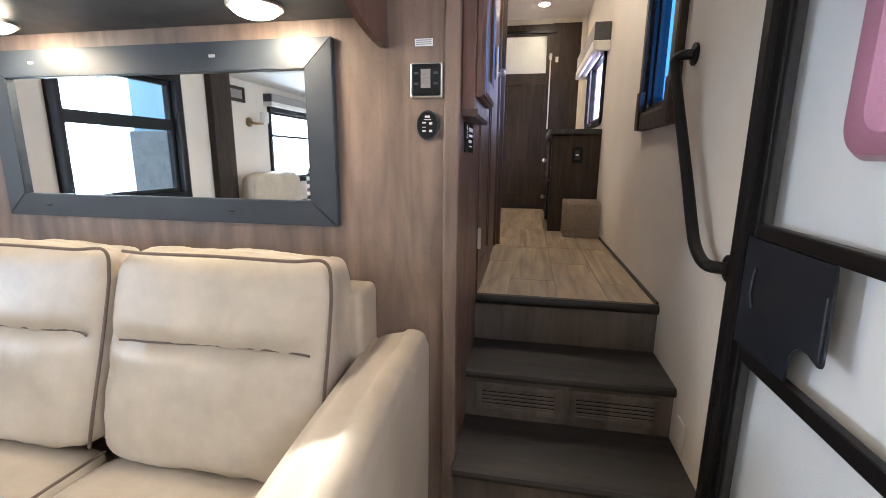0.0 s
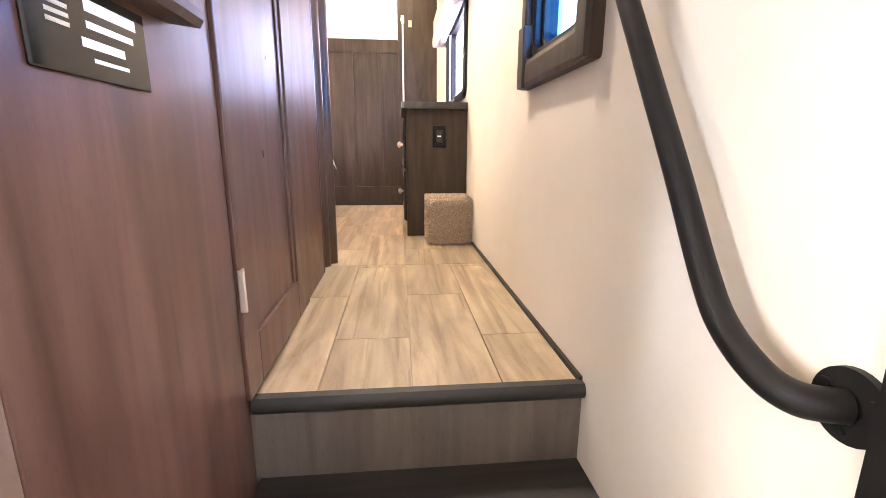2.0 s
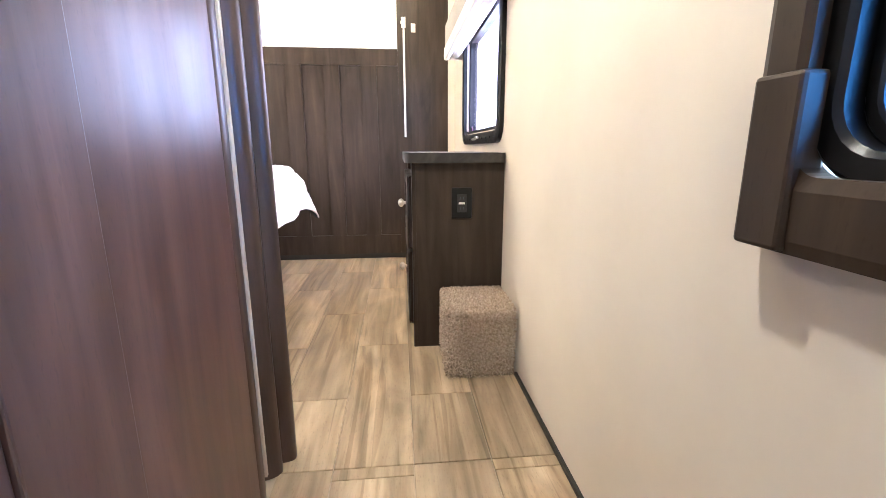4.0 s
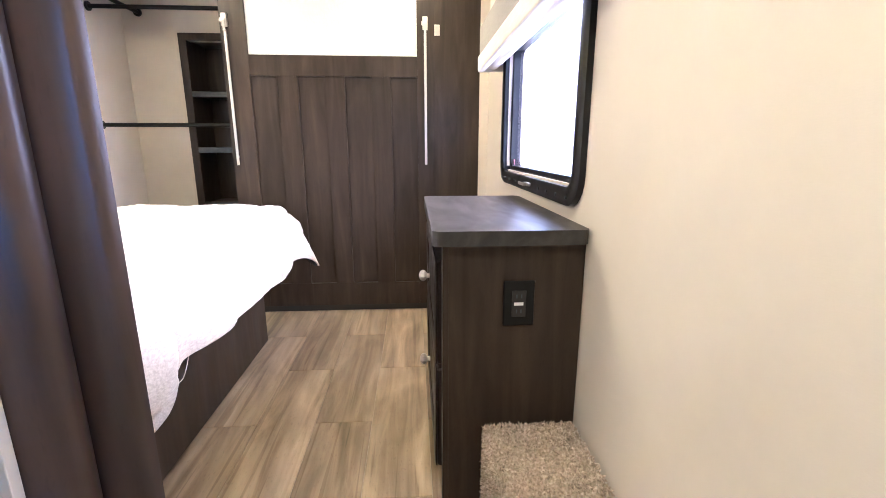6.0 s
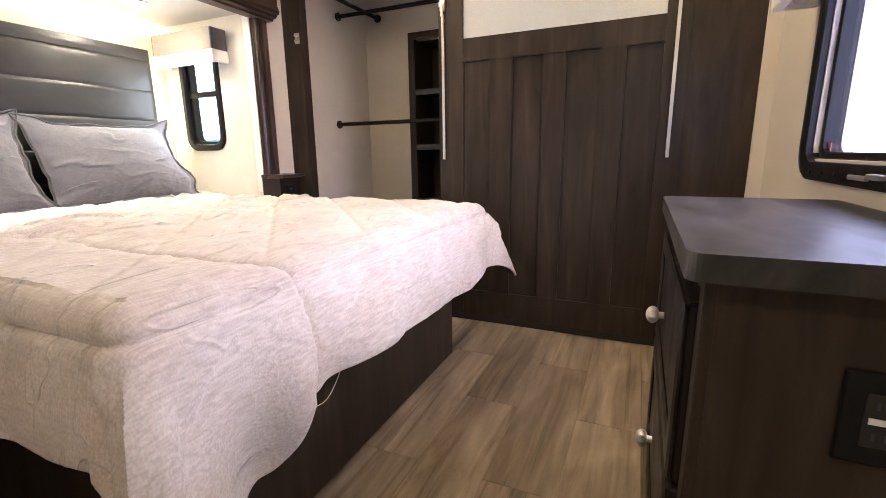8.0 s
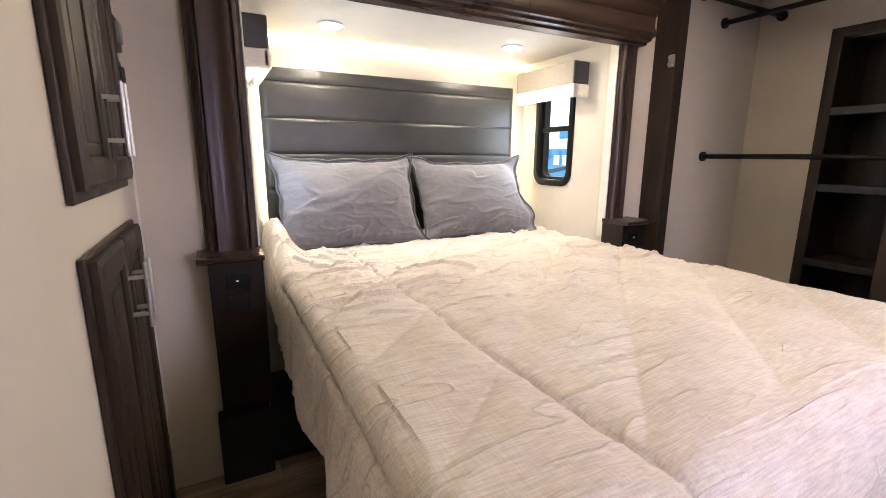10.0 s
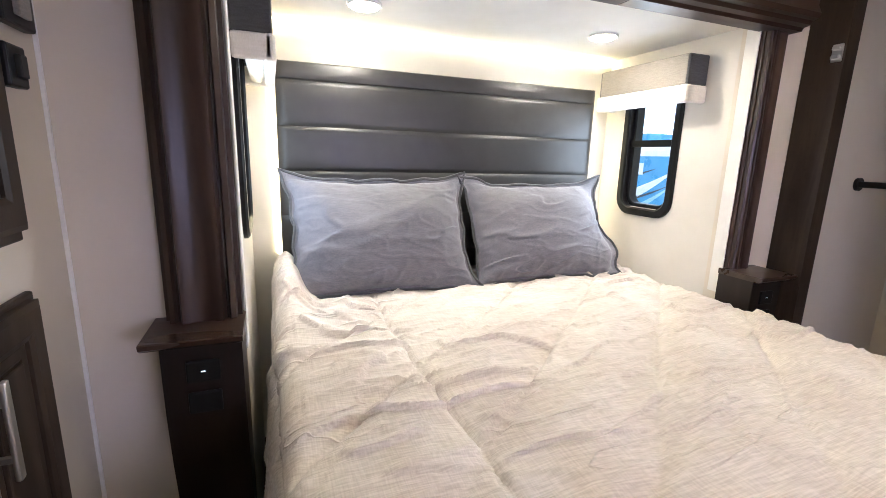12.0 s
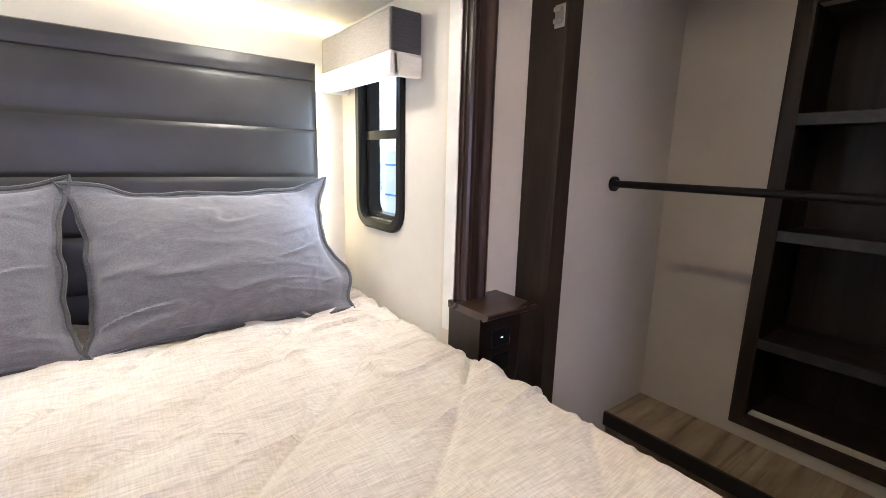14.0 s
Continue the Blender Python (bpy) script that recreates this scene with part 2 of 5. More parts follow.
WHITE = mottled("white_plastic", (0.72, 0.71, 0.69), (0.80, 0.79, 0.77), 12, 0.4, bump=0.05)
DOORSKIN = mottled("pale_grey_door_skin", (0.80, 0.81, 0.82), (0.86, 0.87, 0.88), 4, 0.5, bump=0.1, fine=300)
MAUVE = mottled("mauve_window_trim", (0.34, 0.125, 0.20), (0.42, 0.165, 0.25), 5, 0.35, bump=0.05)
FAB_BEIGE = weave("taupe_valance_cloth", (0.215, 0.193, 0.172), (0.295, 0.268, 0.242), 500, 0.85, 0.25)
FAB_GREY = weave("charcoal_valance_cloth", (0.05, 0.05, 0.053), (0.085, 0.085, 0.09), 500, 0.85, 0.25)
FAB_WHITE = weave("ivory_valance_band", (0.72, 0.68, 0.61), (0.82, 0.78, 0.72), 300, 0.8, 0.3)
CARPET = mottled("tan_carpet_pile", (0.30, 0.225, 0.165), (0.70, 0.59, 0.47), 120, 0.95, bump=0.8, fine=500)
GROUND = mottled("pale_gravel_lot", (0.36, 0.34, 0.31), (0.48, 0.46, 0.42), 2, 0.9, bump=0.6, fine=40)
PAINTW = mottled("white_trailer_skin", (0.72, 0.73, 0.75), (0.80, 0.81, 0.83), 2, 0.3)
PAINTB = mottled("blue_trailer_stripe", (0.05, 0.24, 0.46), (0.09, 0.34, 0.60), 2, 0.3)
PAINTP = mottled("pale_blue_trailer_skin", (0.30, 0.52, 0.64), (0.36, 0.58, 0.70), 2, 0.35)
PAINTG = mottled("grey_pebbled_skirt", (0.20, 0.215, 0.215), (0.30, 0.315, 0.31), 7, 0.6, bump=0.5, fine=60)
BRASS = mottled("aged_brass", (0.30, 0.21, 0.11), (0.40, 0.29, 0.16), 8, 0.35, 1.0, 0.05)
# pale tone seen between planks paints the highlight on their bevels
SUBFLOOR = mottled("pale_seam_highlight", (0.30, 0.245, 0.18), (0.36, 0.30, 0.225), 6, 0.6)
BLUEPANE = glass("blue_tinted_pane", (0.40, 0.68, 1.0), 0.92)
PANE = glass("clear_pane", (0.95, 0.97, 1.0), 0.93)
TINT = glass("lilac_tinted_pane", (0.90, 0.84, 0.95), 0.90)
BULB = glow("warm_lamp_lens", (1.0, 0.80, 0.54), 40.0)
# emissive white for the added backdrops: makes the windows look blown out
GLOW_BACKDROP = glow("glowing_white_backdrop", (0.82, 0.91, 1.0), 1.7)
LED = glow("warm_led_strip", (1.0, 0.78, 0.40), 15.0)
PIN = glow("white_indicator", (0.9, 0.95, 1.0), 1.2)
MIRROR, _nt, _b = shader("silvered_mirror", 0.015, 1.0)
_b.inputs["Base Color"].default_value = (0.88, 0.9, 0.9, 1)
FROST, _nt, _b = shader("pebbled_frosted_glass", 0.35, Transmission_Weight=0.35)
_b.inputs["Base Color"].default_value = (0.86, 0.87, 0.84, 1)
_v = node(_nt, "ShaderNodeTexVoronoi", Scale=130.0)
_nt.links.new(coords(_nt, (1, 1, 1)), _v.inputs["Vector"])
bumped(_nt, _b, _v.outputs["Distance"], 0.6, 0.003)
MESH = glass("fine_insect_screen", (0.95, 0.96, 0.97), 0.95, 0.8)


# building helpers
def box(bm, a, b, bevel=0.0, seg=2):
    """A box between two corners, with rounded edges."""
    c = bmesh.ops.create_cube(bm, size=1)["verts"]
    for v in c:
        v.co = Vector([(a[i] + b[i]) / 2 + v.co[i] * (b[i] - a[i]) for i in range(3)])
    if bevel:
        es = list({e for v in c for e in v.link_edges})
        bmesh.ops.bevel(bm, geom=es, offset=bevel, segments=seg, affect="EDGES", profile=0.5)
    return bm


def boxed(a, b, bevel=0.0, seg=2):
    return box(bmesh.new(), a, b, bevel, seg)


AX = {"x": (1, 2, 0), "y": (0, 2, 1), "z": (0, 1, 2)}


def at(axis, u, v, w):
    """The point (u, v) in the plane across an axis, at w along it."""
    p = [0, 0, 0]
    i, j, k = AX[axis]
    p[i], p[j], p[k] = u, v, w
    return Vector(p)


def prism(bm, pts, axis, w0, w1):
    """A closed outline pushed along an axis."""
    lo = [bm.verts.new(at(axis, u, v, w0)) for u, v in pts]
    hi = [bm.verts.new(at(axis, u, v, w1)) for u, v in pts]
    n = len(pts)
    bm.faces.new(lo)
    bm.faces.new(hi)
    for k in range(n):
        bm.faces.new((lo[k], lo[(k + 1) % n], hi[(k + 1) % n], hi[k]))
    bmesh.ops.recalc_face_normals(bm, faces=bm.faces[:])
    return bm


def rrect(u0, u1, v0, v1, r, n=6):
    """Outline of a rectangle with round corners."""
    out = []
    for cu, cv, a0 in ((u1 - r, v1 - r, 0), (u0 + r, v1 - r, 90), (u0 + r, v0 + r, 180), (u1 - r, v0 + r, 270)):
        for k in range(n + 1):
            a = radians(a0 + 90 * k / n)
            out.append((cu + r * math.cos(a), cv + r * math.sin(a)))
    return out


def ring(bm, outer, inner, axis, w0, w1, lip=0.0):
    """A frame between two outlines with as many points each; lip draws the front's edges in a little."""
    n = len(outer)

    def row(pts, w, other, k):
        return [bm.verts.new(at(axis, u + (ou - u) * k, v + (ov - v) * k, w)) for (u, v), (ou, ov) in zip(pts, other)]

    s = 1 if w1 > w0 else -1
    rows = [row(inner, w0, outer, 0), row(outer, w0, inner, 0), row(outer, w1 - s * lip, inner, 0), row(outer, w1, inner, 0.18 if lip else 0),
            row(inner, w1, outer, 0.18 if lip else 0), row(inner, w1 - s * lip, outer, 0)]
    for q in range(6):
        a, b = rows[q], rows[(q + 1) % 6]
        for k in range(n):
            f = (a[k], a[(k + 1) % n], b[(k + 1) % n], b[k])
            if len({v.co.to_tuple(6) for v in f}) > 2:
                bm.faces.new(f)
    bmesh.ops.recalc_face_normals(bm, faces=bm.faces[:])
    return bm


def tube(bm, pts, r, seg=12):
    """A round bar along points."""
    pts = [Vector(p) for p in pts]
    rings = []
    ref = Vector((0.3, 0.2, 0.93))
    for k, p in enumerate(pts):
        d = (pts[min(k + 1, len(pts) - 1)] - pts[max(k - 1, 0)]).normalized()
        side = d.cross(ref)
        if side.length < 0.05:
            side = d.cross(Vector((1, 0, 0)))
        side.normalize()
        up = side.cross(d)
        rings.append([bm.verts.new(p + r * (math.cos(2 * math.pi * q / seg) * side + math.sin(2 * math.pi * q / seg) * up)) for q in range(seg)])
    for a, b in zip(rings, rings[1:]):
        for q in range(seg):
            bm.faces.new((a[q], a[(q + 1) % seg], b[(q + 1) % seg], b[q]))
    bm.faces.new(rings[0])
    bm.faces.new(rings[-1])
    bmesh.ops.recalc_face_normals(bm, faces=bm.faces[:])
    return bm


def disc(bm, c, axis, r, w0, w1, seg=28):
    """A round plate on an axis through (u, v)."""
    u, v = c
    pts = [(u + r * math.cos(2 * math.pi * k / seg), v + r * math.sin(2 * math.pi * k / seg)) for k in range(seg)]
    prism(bm, pts, axis, w0, w1)
    return bm


def curve_between(pts, per=6):
    """A smooth line through a few points."""
    p = [Vector(q) for q in pts]
    out = []
    for k in range(len(p) - 1):
        a, b, c, d = p[max(k - 1, 0)], p[k], p[k + 1], p[min(k + 2, len(p) - 1)]
        for q in range(per):
            t = q / per
            out.append(0.5 * ((2 * b) + (c - a) * t + (2 * a - 5 * b + 4 * c - d) * t * t + (3 * b - a - 3 * c + d) * t ** 3))
    return out + [p[-1]]


def sheet(bm, f, nu, nv):
    """A surface f(i / nu, j / nv)."""
    g = [[bm.verts.new(f(i / nu, j / nv)) for j in range(nv + 1)] for i in range(nu + 1)]
    for i in range(nu):
        for j in range(nv):
            bm.faces.new((g[i][j], g[i + 1][j], g[i + 1][j + 1], g[i][j + 1]))
    return bm


def thing(name, label, category, base, group="", kind=""):
    ob = new(name)
    ob.empty_display_size = 0.05
    ob.location = base
    return tagged(ob, label, category, group, kind)


def part(name, bm, material, parent=None, label="", smooth=False, category="", kind="", group=""):
    me = bpy.data.meshes.new(name)
    bm.to_mesh(me)
    bm.free()
    me.materials.append(material)
    if smooth:
        for p in me.polygons:
            p.use_smooth = True
        me.set_sharp_from_angle(angle=radians(40))
    ob = new(name, me)
    if parent:
        ob.parent = parent
        if parent.type == "EMPTY":
            ob.matrix_parent_inverse = Matrix.Translation(-parent.location)
    return tagged(ob, label, category, group, kind)


def structure(name, bm, material, label, category, smooth=False):
    return part(name, bm, material, None, label, smooth, category, "structure")


def holed(axis, w0, w1, u0, u1, v0, v1, holes):
    """A wall across an axis, from w0 to w1 thick, with openings (u0, u1, v0, v1)."""
    bm = bmesh.new()
    us = sorted({u0, u1, *[h[0] for h in holes], *[h[1] for h in holes]})
    vs = sorted({v0, v1, *[h[2] for h in holes], *[h[3] for h in holes]})
    us = [u for u in us if u0 <= u <= u1]
    vs = [v for v in vs if v0 <= v <= v1]

    def solid(i, j):
        if not (0 <= i < len(us) - 1 and 0 <= j < len(vs) - 1):
            return False
        cu, cv = (us[i] + us[i + 1]) / 2, (vs[j] + vs[j + 1]) / 2
        return not any(h[0] < cu < h[1] and h[2] < cv < h[3] for h in holes)

    def quad(*p):
        bm.faces.new([bm.verts.new(at(axis, *q)) for q in p])

    for i in range(len(us) - 1):
        for j in range(len(vs) - 1):
            if not solid(i, j):
                continue
            a, b, c, d = us[i], us[i + 1], vs[j], vs[j + 1]
            for w in (w0, w1):
                quad((a, c, w), (b, c, w), (b, d, w), (a, d, w))
            if not solid(i - 1, j):
                quad((a, c, w0), (a, d, w0), (a, d, w1), (a, c, w1))
            if not solid(i + 1, j):
                quad((b, c, w0), (b, d, w0), (b, d, w1), (b, c, w1))
            if not solid(i, j - 1):
                quad((a, c, w0), (b, c, w0), (b, c, w1), (a, c, w1))
            if not solid(i, j + 1):
                quad((a, d, w0), (b, d, w0), (b, d, w1), (a, d, w1))
    bmesh.ops.remove_doubles(bm, verts=bm.verts[:], dist=1e-5)
    bmesh.ops.recalc_face_normals(bm, faces=bm.faces[:])
    return bm


# setting: levels and shell
LOW, TOP = -0.585, 2.02

structure("wall_right", holed("x", 0.0, 0.09, -6.0, 4.5, LOW - 0.1, TOP + 0.05,
          [(-1.36, -0.60, LOW + 0.02, 1.42), (-3.9, -2.7, 0.33, 1.08), (0.10, 0.55, 0.755, 1.40), (1.92, 2.81, 0.885, 1.42)]),
          WALL, "beige linen wallpaper wall along the corridor", "wall")
structure("wall_left", holed("x", -2.4199, -2.36, 1.04, 4.5, -0.1, TOP + 0.05, [(1.44, 3.04, -0.1, 1.64)]),
          WALL, "beige wallpapered side wall with slide-out opening", "wall")
structure("wall_bath", boxed((-2.36, 1.04, 0), (-0.801, 1.12, TOP)), WALL, "pale wallpapered partition with built-in cabinets", "wall")
structure("wall_mirror", boxed((-3.3, -0.53, LOW), (-0.752, -0.47, TOP)), OAK, "weathered oak laminate wall behind sofa", "wall")
structure("wall_corner_edge", boxed((-0.765, -0.545, LOW), (-0.722, -0.516, TOP), 0.006), OAK, "rounded oak corner strip of the partition", "trim")
structure("wall_hall_left", boxed((-0.80, -0.469, LOW), (-0.735, 0.985, TOP)), HALL, "satin walnut panelled corridor wall", "wall")
structure("wall_hall_panel", boxed((-0.7349, -0.5155, LOW), (-0.724, -0.022, TOP), 0.002), HALL, "flat satin walnut side panel", "wall panel")
structure("wall_hall_panel_far", boxed((-0.7349, 0.617, 0.0), (-0.7315, 0.9848, TOP), 0.0015), HALL, "flat satin walnut fixed panel beside bathroom door", "wall panel")
structure("wall_bath_outer", boxed((-2.42, -0.449, LOW), (-2.36, 1.039, TOP)), SLIDEWALL, "plain white outer wall of the closed bathroom", "wall")
structure("floor_bath", boxed((-2.359, -0.449, -0.05), (-0.801, 1.039, -0.001)), WHITE, "plain floor of the closed bathroom", "floor")
structure("wall_end", holed("y", 3.385, 3.43, -0.345, -0.05, 0, 1.965, []), DARK, "dark walnut end panel beside closet door", "wall")
structure("wall_end_filler", boxed((-0.05, 3.37, 0), (0.0, 3.43, TOP)), WALL, "narrow beige filler strip", "wall")
structure("closet_header", boxed((-2.36, 3.405, 1.86), (-0.05, 3.45, 1.965), 0.003), DARK, "dark walnut header above sliding door", "trim")
structure("crown_strip", boxed((-2.36, 3.40, 1.965), (0, 3.45, TOP)), WALL, "beige strip between header and ceiling", "trim")
structure("closet_wall_back", holed("y", 4.13, 4.18, -2.36, 0, 0, TOP, [(-1.96, -1.50, 0.29, 1.69)]), WALL, "beige closet back wall", "wall")
structure("closet_wall_side", boxed((-0.36, 3.43, 0), (-0.31, 4.13, TOP)), WALL, "beige closet side wall", "wall")
structure("closet_platform", box(boxed((-2.36, 3.87, 0), (-0.36, 4.13, 0.17)), (-2.36, 3.862, 0.17), (-0.36, 4.13, 0.19), 0.004), PLANK, "raised wood-look closet ledge", "ledge")
structure("closet_ledge_nosing", boxed((-2.36, 3.845, 0.135), (-0.36, 3.861, 0.194), 0.004), RUBBER, "black nosing along closet ledge", "trim")
structure("ceiling", boxed((-3.4, -6.0, TOP), (0.09, 4.5, TOP + 0.06)), CEIL, "white vinyl ceiling", "ceiling")
structure("wall_living_left", holed("x", -3.36, -3.30, -6.0, -0.47, LOW, TOP, [(-2.50, -1.57, 0.26, 1.15), (-4.9, -3.83, 0.30, 1.06)]),
          WALL, "beige living room wall with large windows", "wall")
structure("wall_rear", boxed((-3.36, -6.06, LOW), (0.09, -6.0, TOP)), WALL, "beige rear living room wall", "wall")
structure("slide_wall_back", boxed((-3.10, 1.38, 0.0), (-3.05, 3.10, 1.70)), SLIDEWALL, "white slide-out back wall", "wall")
structure("slide_wall_south", holed("y", 1.39, 1.44, -3.05, -2.42, 0.0, 1.70, [(-2.84, -2.55, 0.985, 1.50)]), SLIDEWALL, "white slide-out side wall with small window", "wall")
structure("slide_wall_north", holed("y", 3.04, 3.09, -3.05, -2.42, 0.0, 1.70, [(-2.89, -2.64, 0.985, 1.50)]), SLIDEWALL, "white slide-out side wall with small window", "wall")
structure("slide_ceiling", boxed((-3.10, 1.38, 1.64), (-2.422, 3.10, 1.70)), CEIL, "white slide-out ceiling", "ceiling")
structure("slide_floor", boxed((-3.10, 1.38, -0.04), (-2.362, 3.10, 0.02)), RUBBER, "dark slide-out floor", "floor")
for y0, y1 in ((1.4415, 1.447), (3.033, 3.0385)):
    structure("slide_edge_bead", boxed((-2.40, y0, 0.72), (-2.353, y1, 1.632), 0.002), WHITE, "white bead on slide-out wall edge", "trim")

baseboard_bm = bmesh.new()
for a, b in ((0.02, 1.548), (1.83, 3.37)):
    box(baseboard_bm, (-0.009, a, 0), (0, b, 0.014))
structure("baseboard", baseboard_bm, RUBBER, "thin dark base strip along the wall", "baseboard")
structure("wall_seam", boxed((-2.3595, 1.1205, 0), (-2.353, 1.127, TOP)), WHITE, "thin pale bead in the wall corner", "trim")


# mouldings
def fluted(u0, u1, face, back):
    """Outline of a casing across its width: stepped outside edges and shallow flutes; face is its foremost depth."""
    w = u1 - u0
    steps = [(0.0, 0.45), (0.06, 0.45), (0.07, 0.8), (0.14, 0.9), (0.17, 0.65), (0.20, 0.65), (0.23, 1.0), (0.32, 1.0), (0.38, 0.9), (0.5, 0.86), (0.62, 0.9),
             (0.68, 1.0), (0.77, 1.0), (0.80, 0.65), (0.83, 0.65), (0.86, 0.9), (0.93, 0.8), (0.94, 0.45), (1.0, 0.45)]
    return [(u0, back)] + [(u0 + w * a, back + (face - back) * d) for a, d in steps] + [(u1, back)]


def upright(u0, u1, face, back):
    return [(x, y) for y, x in fluted(u0, u1, face, back)]


structure("slide_casing_south", prism(bmesh.new(), upright(1.288, 1.44, -2.30, -2.359), "z", 0.815, 1.618), TRIM, "fluted dark cherry casing beside the bed", "casing", True)
structure("slide_casing_north", prism(bmesh.new(), upright(3.042, 3.137, -2.320, -2.359), "z", 0.815, 1.618), TRIM, "fluted dark cherry casing beside the bed", "casing", True)
crown = [(-2.359, 1.612), (-2.30, 1.612), (-2.295, 1.622), (-2.275, 1.626), (-2.27, 1.637), (-2.255, 1.641), (-2.25, 1.655), (-2.262, 1.68), (-2.262, 1.72),
         (-2.245, 1.74), (-2.24, 1.765), (-2.22, 1.775), (-2.22, 1.80), (-2.359, 1.80)]
for y0, y1 in ((1.25, 2.444), (2.448, 3.150)):
    structure("slide_fascia", prism(bmesh.new(), crown, "y", y0, y1), TRIM_Y, "moulded dark cherry beam over the bed opening", "fascia", True)
hall_case = [(-0.80, 0.986), (-0.742, 0.986), (-0.735, 0.994), (-0.732, 1.010), (-0.735, 1.030), (-0.752, 1.045), (-0.754, 1.050), (-0.750, 1.056), (-0.748, 1.066),
             (-0.751, 1.078), (-0.759, 1.083), (-0.759, 1.097), (-0.743, 1.103), (-0.730, 1.112), (-0.723, 1.126), (-0.726, 1.142), (-0.738, 1.152), (-0.739, 1.157),
             (-0.720, 1.161), (-0.706, 1.166), (-0.700, 1.174), (-0.700, 1.188), (-0.704, 1.191), (-0.80, 1.191)]
structure("hall_casing", prism(bmesh.new(), hall_case, "z", 0.0, TOP), TRIM, "fluted dark cherry casing at the bedroom entry", "casing", True)
structure("hall_casing_strip", boxed((-0.7585, 1.0845, 0.02), (-0.7475, 1.0950, TOP), 0.001), STRIP, "thin bright metal strip in the casing", "trim")
structure("closet_post", boxed((-2.359, 3.280, 0), (-2.235, 3.343, TOP), 0.003), DARK, "dark walnut closet jamb post", "post")


# stairs
stairs = thing("staircase", "three dark wood steps with louvred vent riser", "stairs", (-0.36, -0.3, LOW))


def tread(y, z, depth):
    pts = [(y + 0.012, z - 0.034), (y + 0.003, z - 0.030), (y, z - 0.018), (y + 0.003, z - 0.006), (y + 0.012, z), (y + depth, z), (y + depth, z - 0.034)]
    return prism(bmesh.new(), pts, "x", -0.724, -0.001)


for y, z in ((-0.287, -0.195), (-0.574, -0.39)):
    part("tread", tread(y, z, 0.318), TREAD, stairs, "dark espresso tread with rounded nosing")
for y, z0, z1 in ((0.016, -0.24, -0.03), (-0.262, -0.42, -0.229), (-0.55, LOW, -0.424)):
    part("riser", boxed((-0.7345 if y > 0 else -0.7239, y, z0), (-0.0005, y + 0.015, z1)), RISER, stairs, "grey oak riser board")
part("top_nosing", prism(bmesh.new(), [(0.0, -0.028), (-0.006, -0.016), (-0.004, -0.002), (0.004, 0.006), (0.026, 0.006), (0.03, 0.002), (0.03, -0.03), (0.008, -0.032)], "x", -0.724, -0.001), RUBBER, stairs, "black rubber top nosing", True)
for x0, x1 in ((-0.685, -0.375), (-0.345, -0.035)):
    grille = part("vent_grille", ring(bmesh.new(), rrect(x0, x1, -0.365, -0.25, 0.008, 3), rrect(x0 + 0.022, x1 - 0.022, -0.345, -0.27, 0.004, 3), "y", -0.262, -0.270, 0.002), RISER, stairs, "wood-tone louvred vent")
    part("back", boxed((x0 + 0.02, -0.2632, -0.347), (x1 - 0.02, -0.2622, -0.268)), BLACK, grille)
    for k in range(5):
        z = -0.339 + k * 0.0155
        part("slat", prism(bmesh.new(), [(-0.2635, z), (-0.2685, z - 0.003), (-0.2685, z + 0.002), (-0.2635, z + 0.006)], "x", x0 + 0.022, x1 - 0.022), RISER, grille)
structure("wall_plate_low", boxed((-0.007, -0.395, -0.375), (-0.0005, -0.325, -0.262), 0.003), WALL, "small beige wall plate beside the steps", "wall plate")


# unseen filler blocks, added so no outside light leaks past the risers
structure("leak_block", box(boxed((-0.7349, 0.0315, LOW), (-0.0005, 1.0, -0.051)), (-0.7239, -0.246, LOW), (-0.0005, 0.0155, -0.2295)), RUBBER, "added dark block under the upper floor against light leaks", "floor frame")


# windows
def window_frame(name, label, axis, face, way, u0, u1, v0, v1, wide, r, deep, pane, mid=None, material=BLACK, rail=0.014):
    """A black rounded frame on a wall's face, with its glass; way is +1 or -1 into the room."""
    w = thing(name, label, "window", at(axis, (u0 + u1) / 2, v0, face), kind="structure")
    o, i = rrect(u0, u1, v0, v1, r), rrect(u0 + wide, u1 - wide, v0 + wide, v1 - wide, max(r - wide * 0.7, 0.01))
    part("window_frame", ring(bmesh.new(), o, i, axis, face - way * 0.05, face + way * deep, 0.006), material, w, "", True)
    o2, i2 = i, rrect(u0 + wide * 1.5, u1 - wide * 1.5, v0 + wide * 1.5, v1 - wide * 1.5, max(r - wide, 0.008))
    part("inner_frame", ring(bmesh.new(), o2, i2, axis, face - way * 0.055, face - way * 0.012, 0.003), material, w, "", True)
    g = part("pane", prism(bmesh.new(), o2, axis, face - way * 0.032, face - way * 0.028), pane, w)
    g.visible_shadow = False
    if mid:
        part("meeting_rail", box(bmesh.new(), *[at(axis, a, b, c) for a, b, c in ((u0 + wide, mid - rail, face - way * 0.03), (u1 - wide, mid + rail, face - way * 0.005))]), material, w)
    return w


w1 = window_frame("window_1", "narrow dark-framed corridor window above the handrail", "x", 0, -1, 0.12, 0.530, 0.77, 1.39, 0.03, 0.07, 0.012, BLUEPANE)
o, i = rrect(0.05, 0.575, 0.70, 1.46, 0.012), rrect(0.127, 0.522, 0.777, 1.383, 0.03)
part("outer_trim", ring(bmesh.new(), o, i, "x", 0, -0.03, 0.004), DARK, w1, "square dark wood surround")
for y in (0.052, 0.512):
    part("corner_block", boxed((-0.038, y, 0.702), (-0.0, y + 0.060, 0.876), 0.005), DARK, w1)
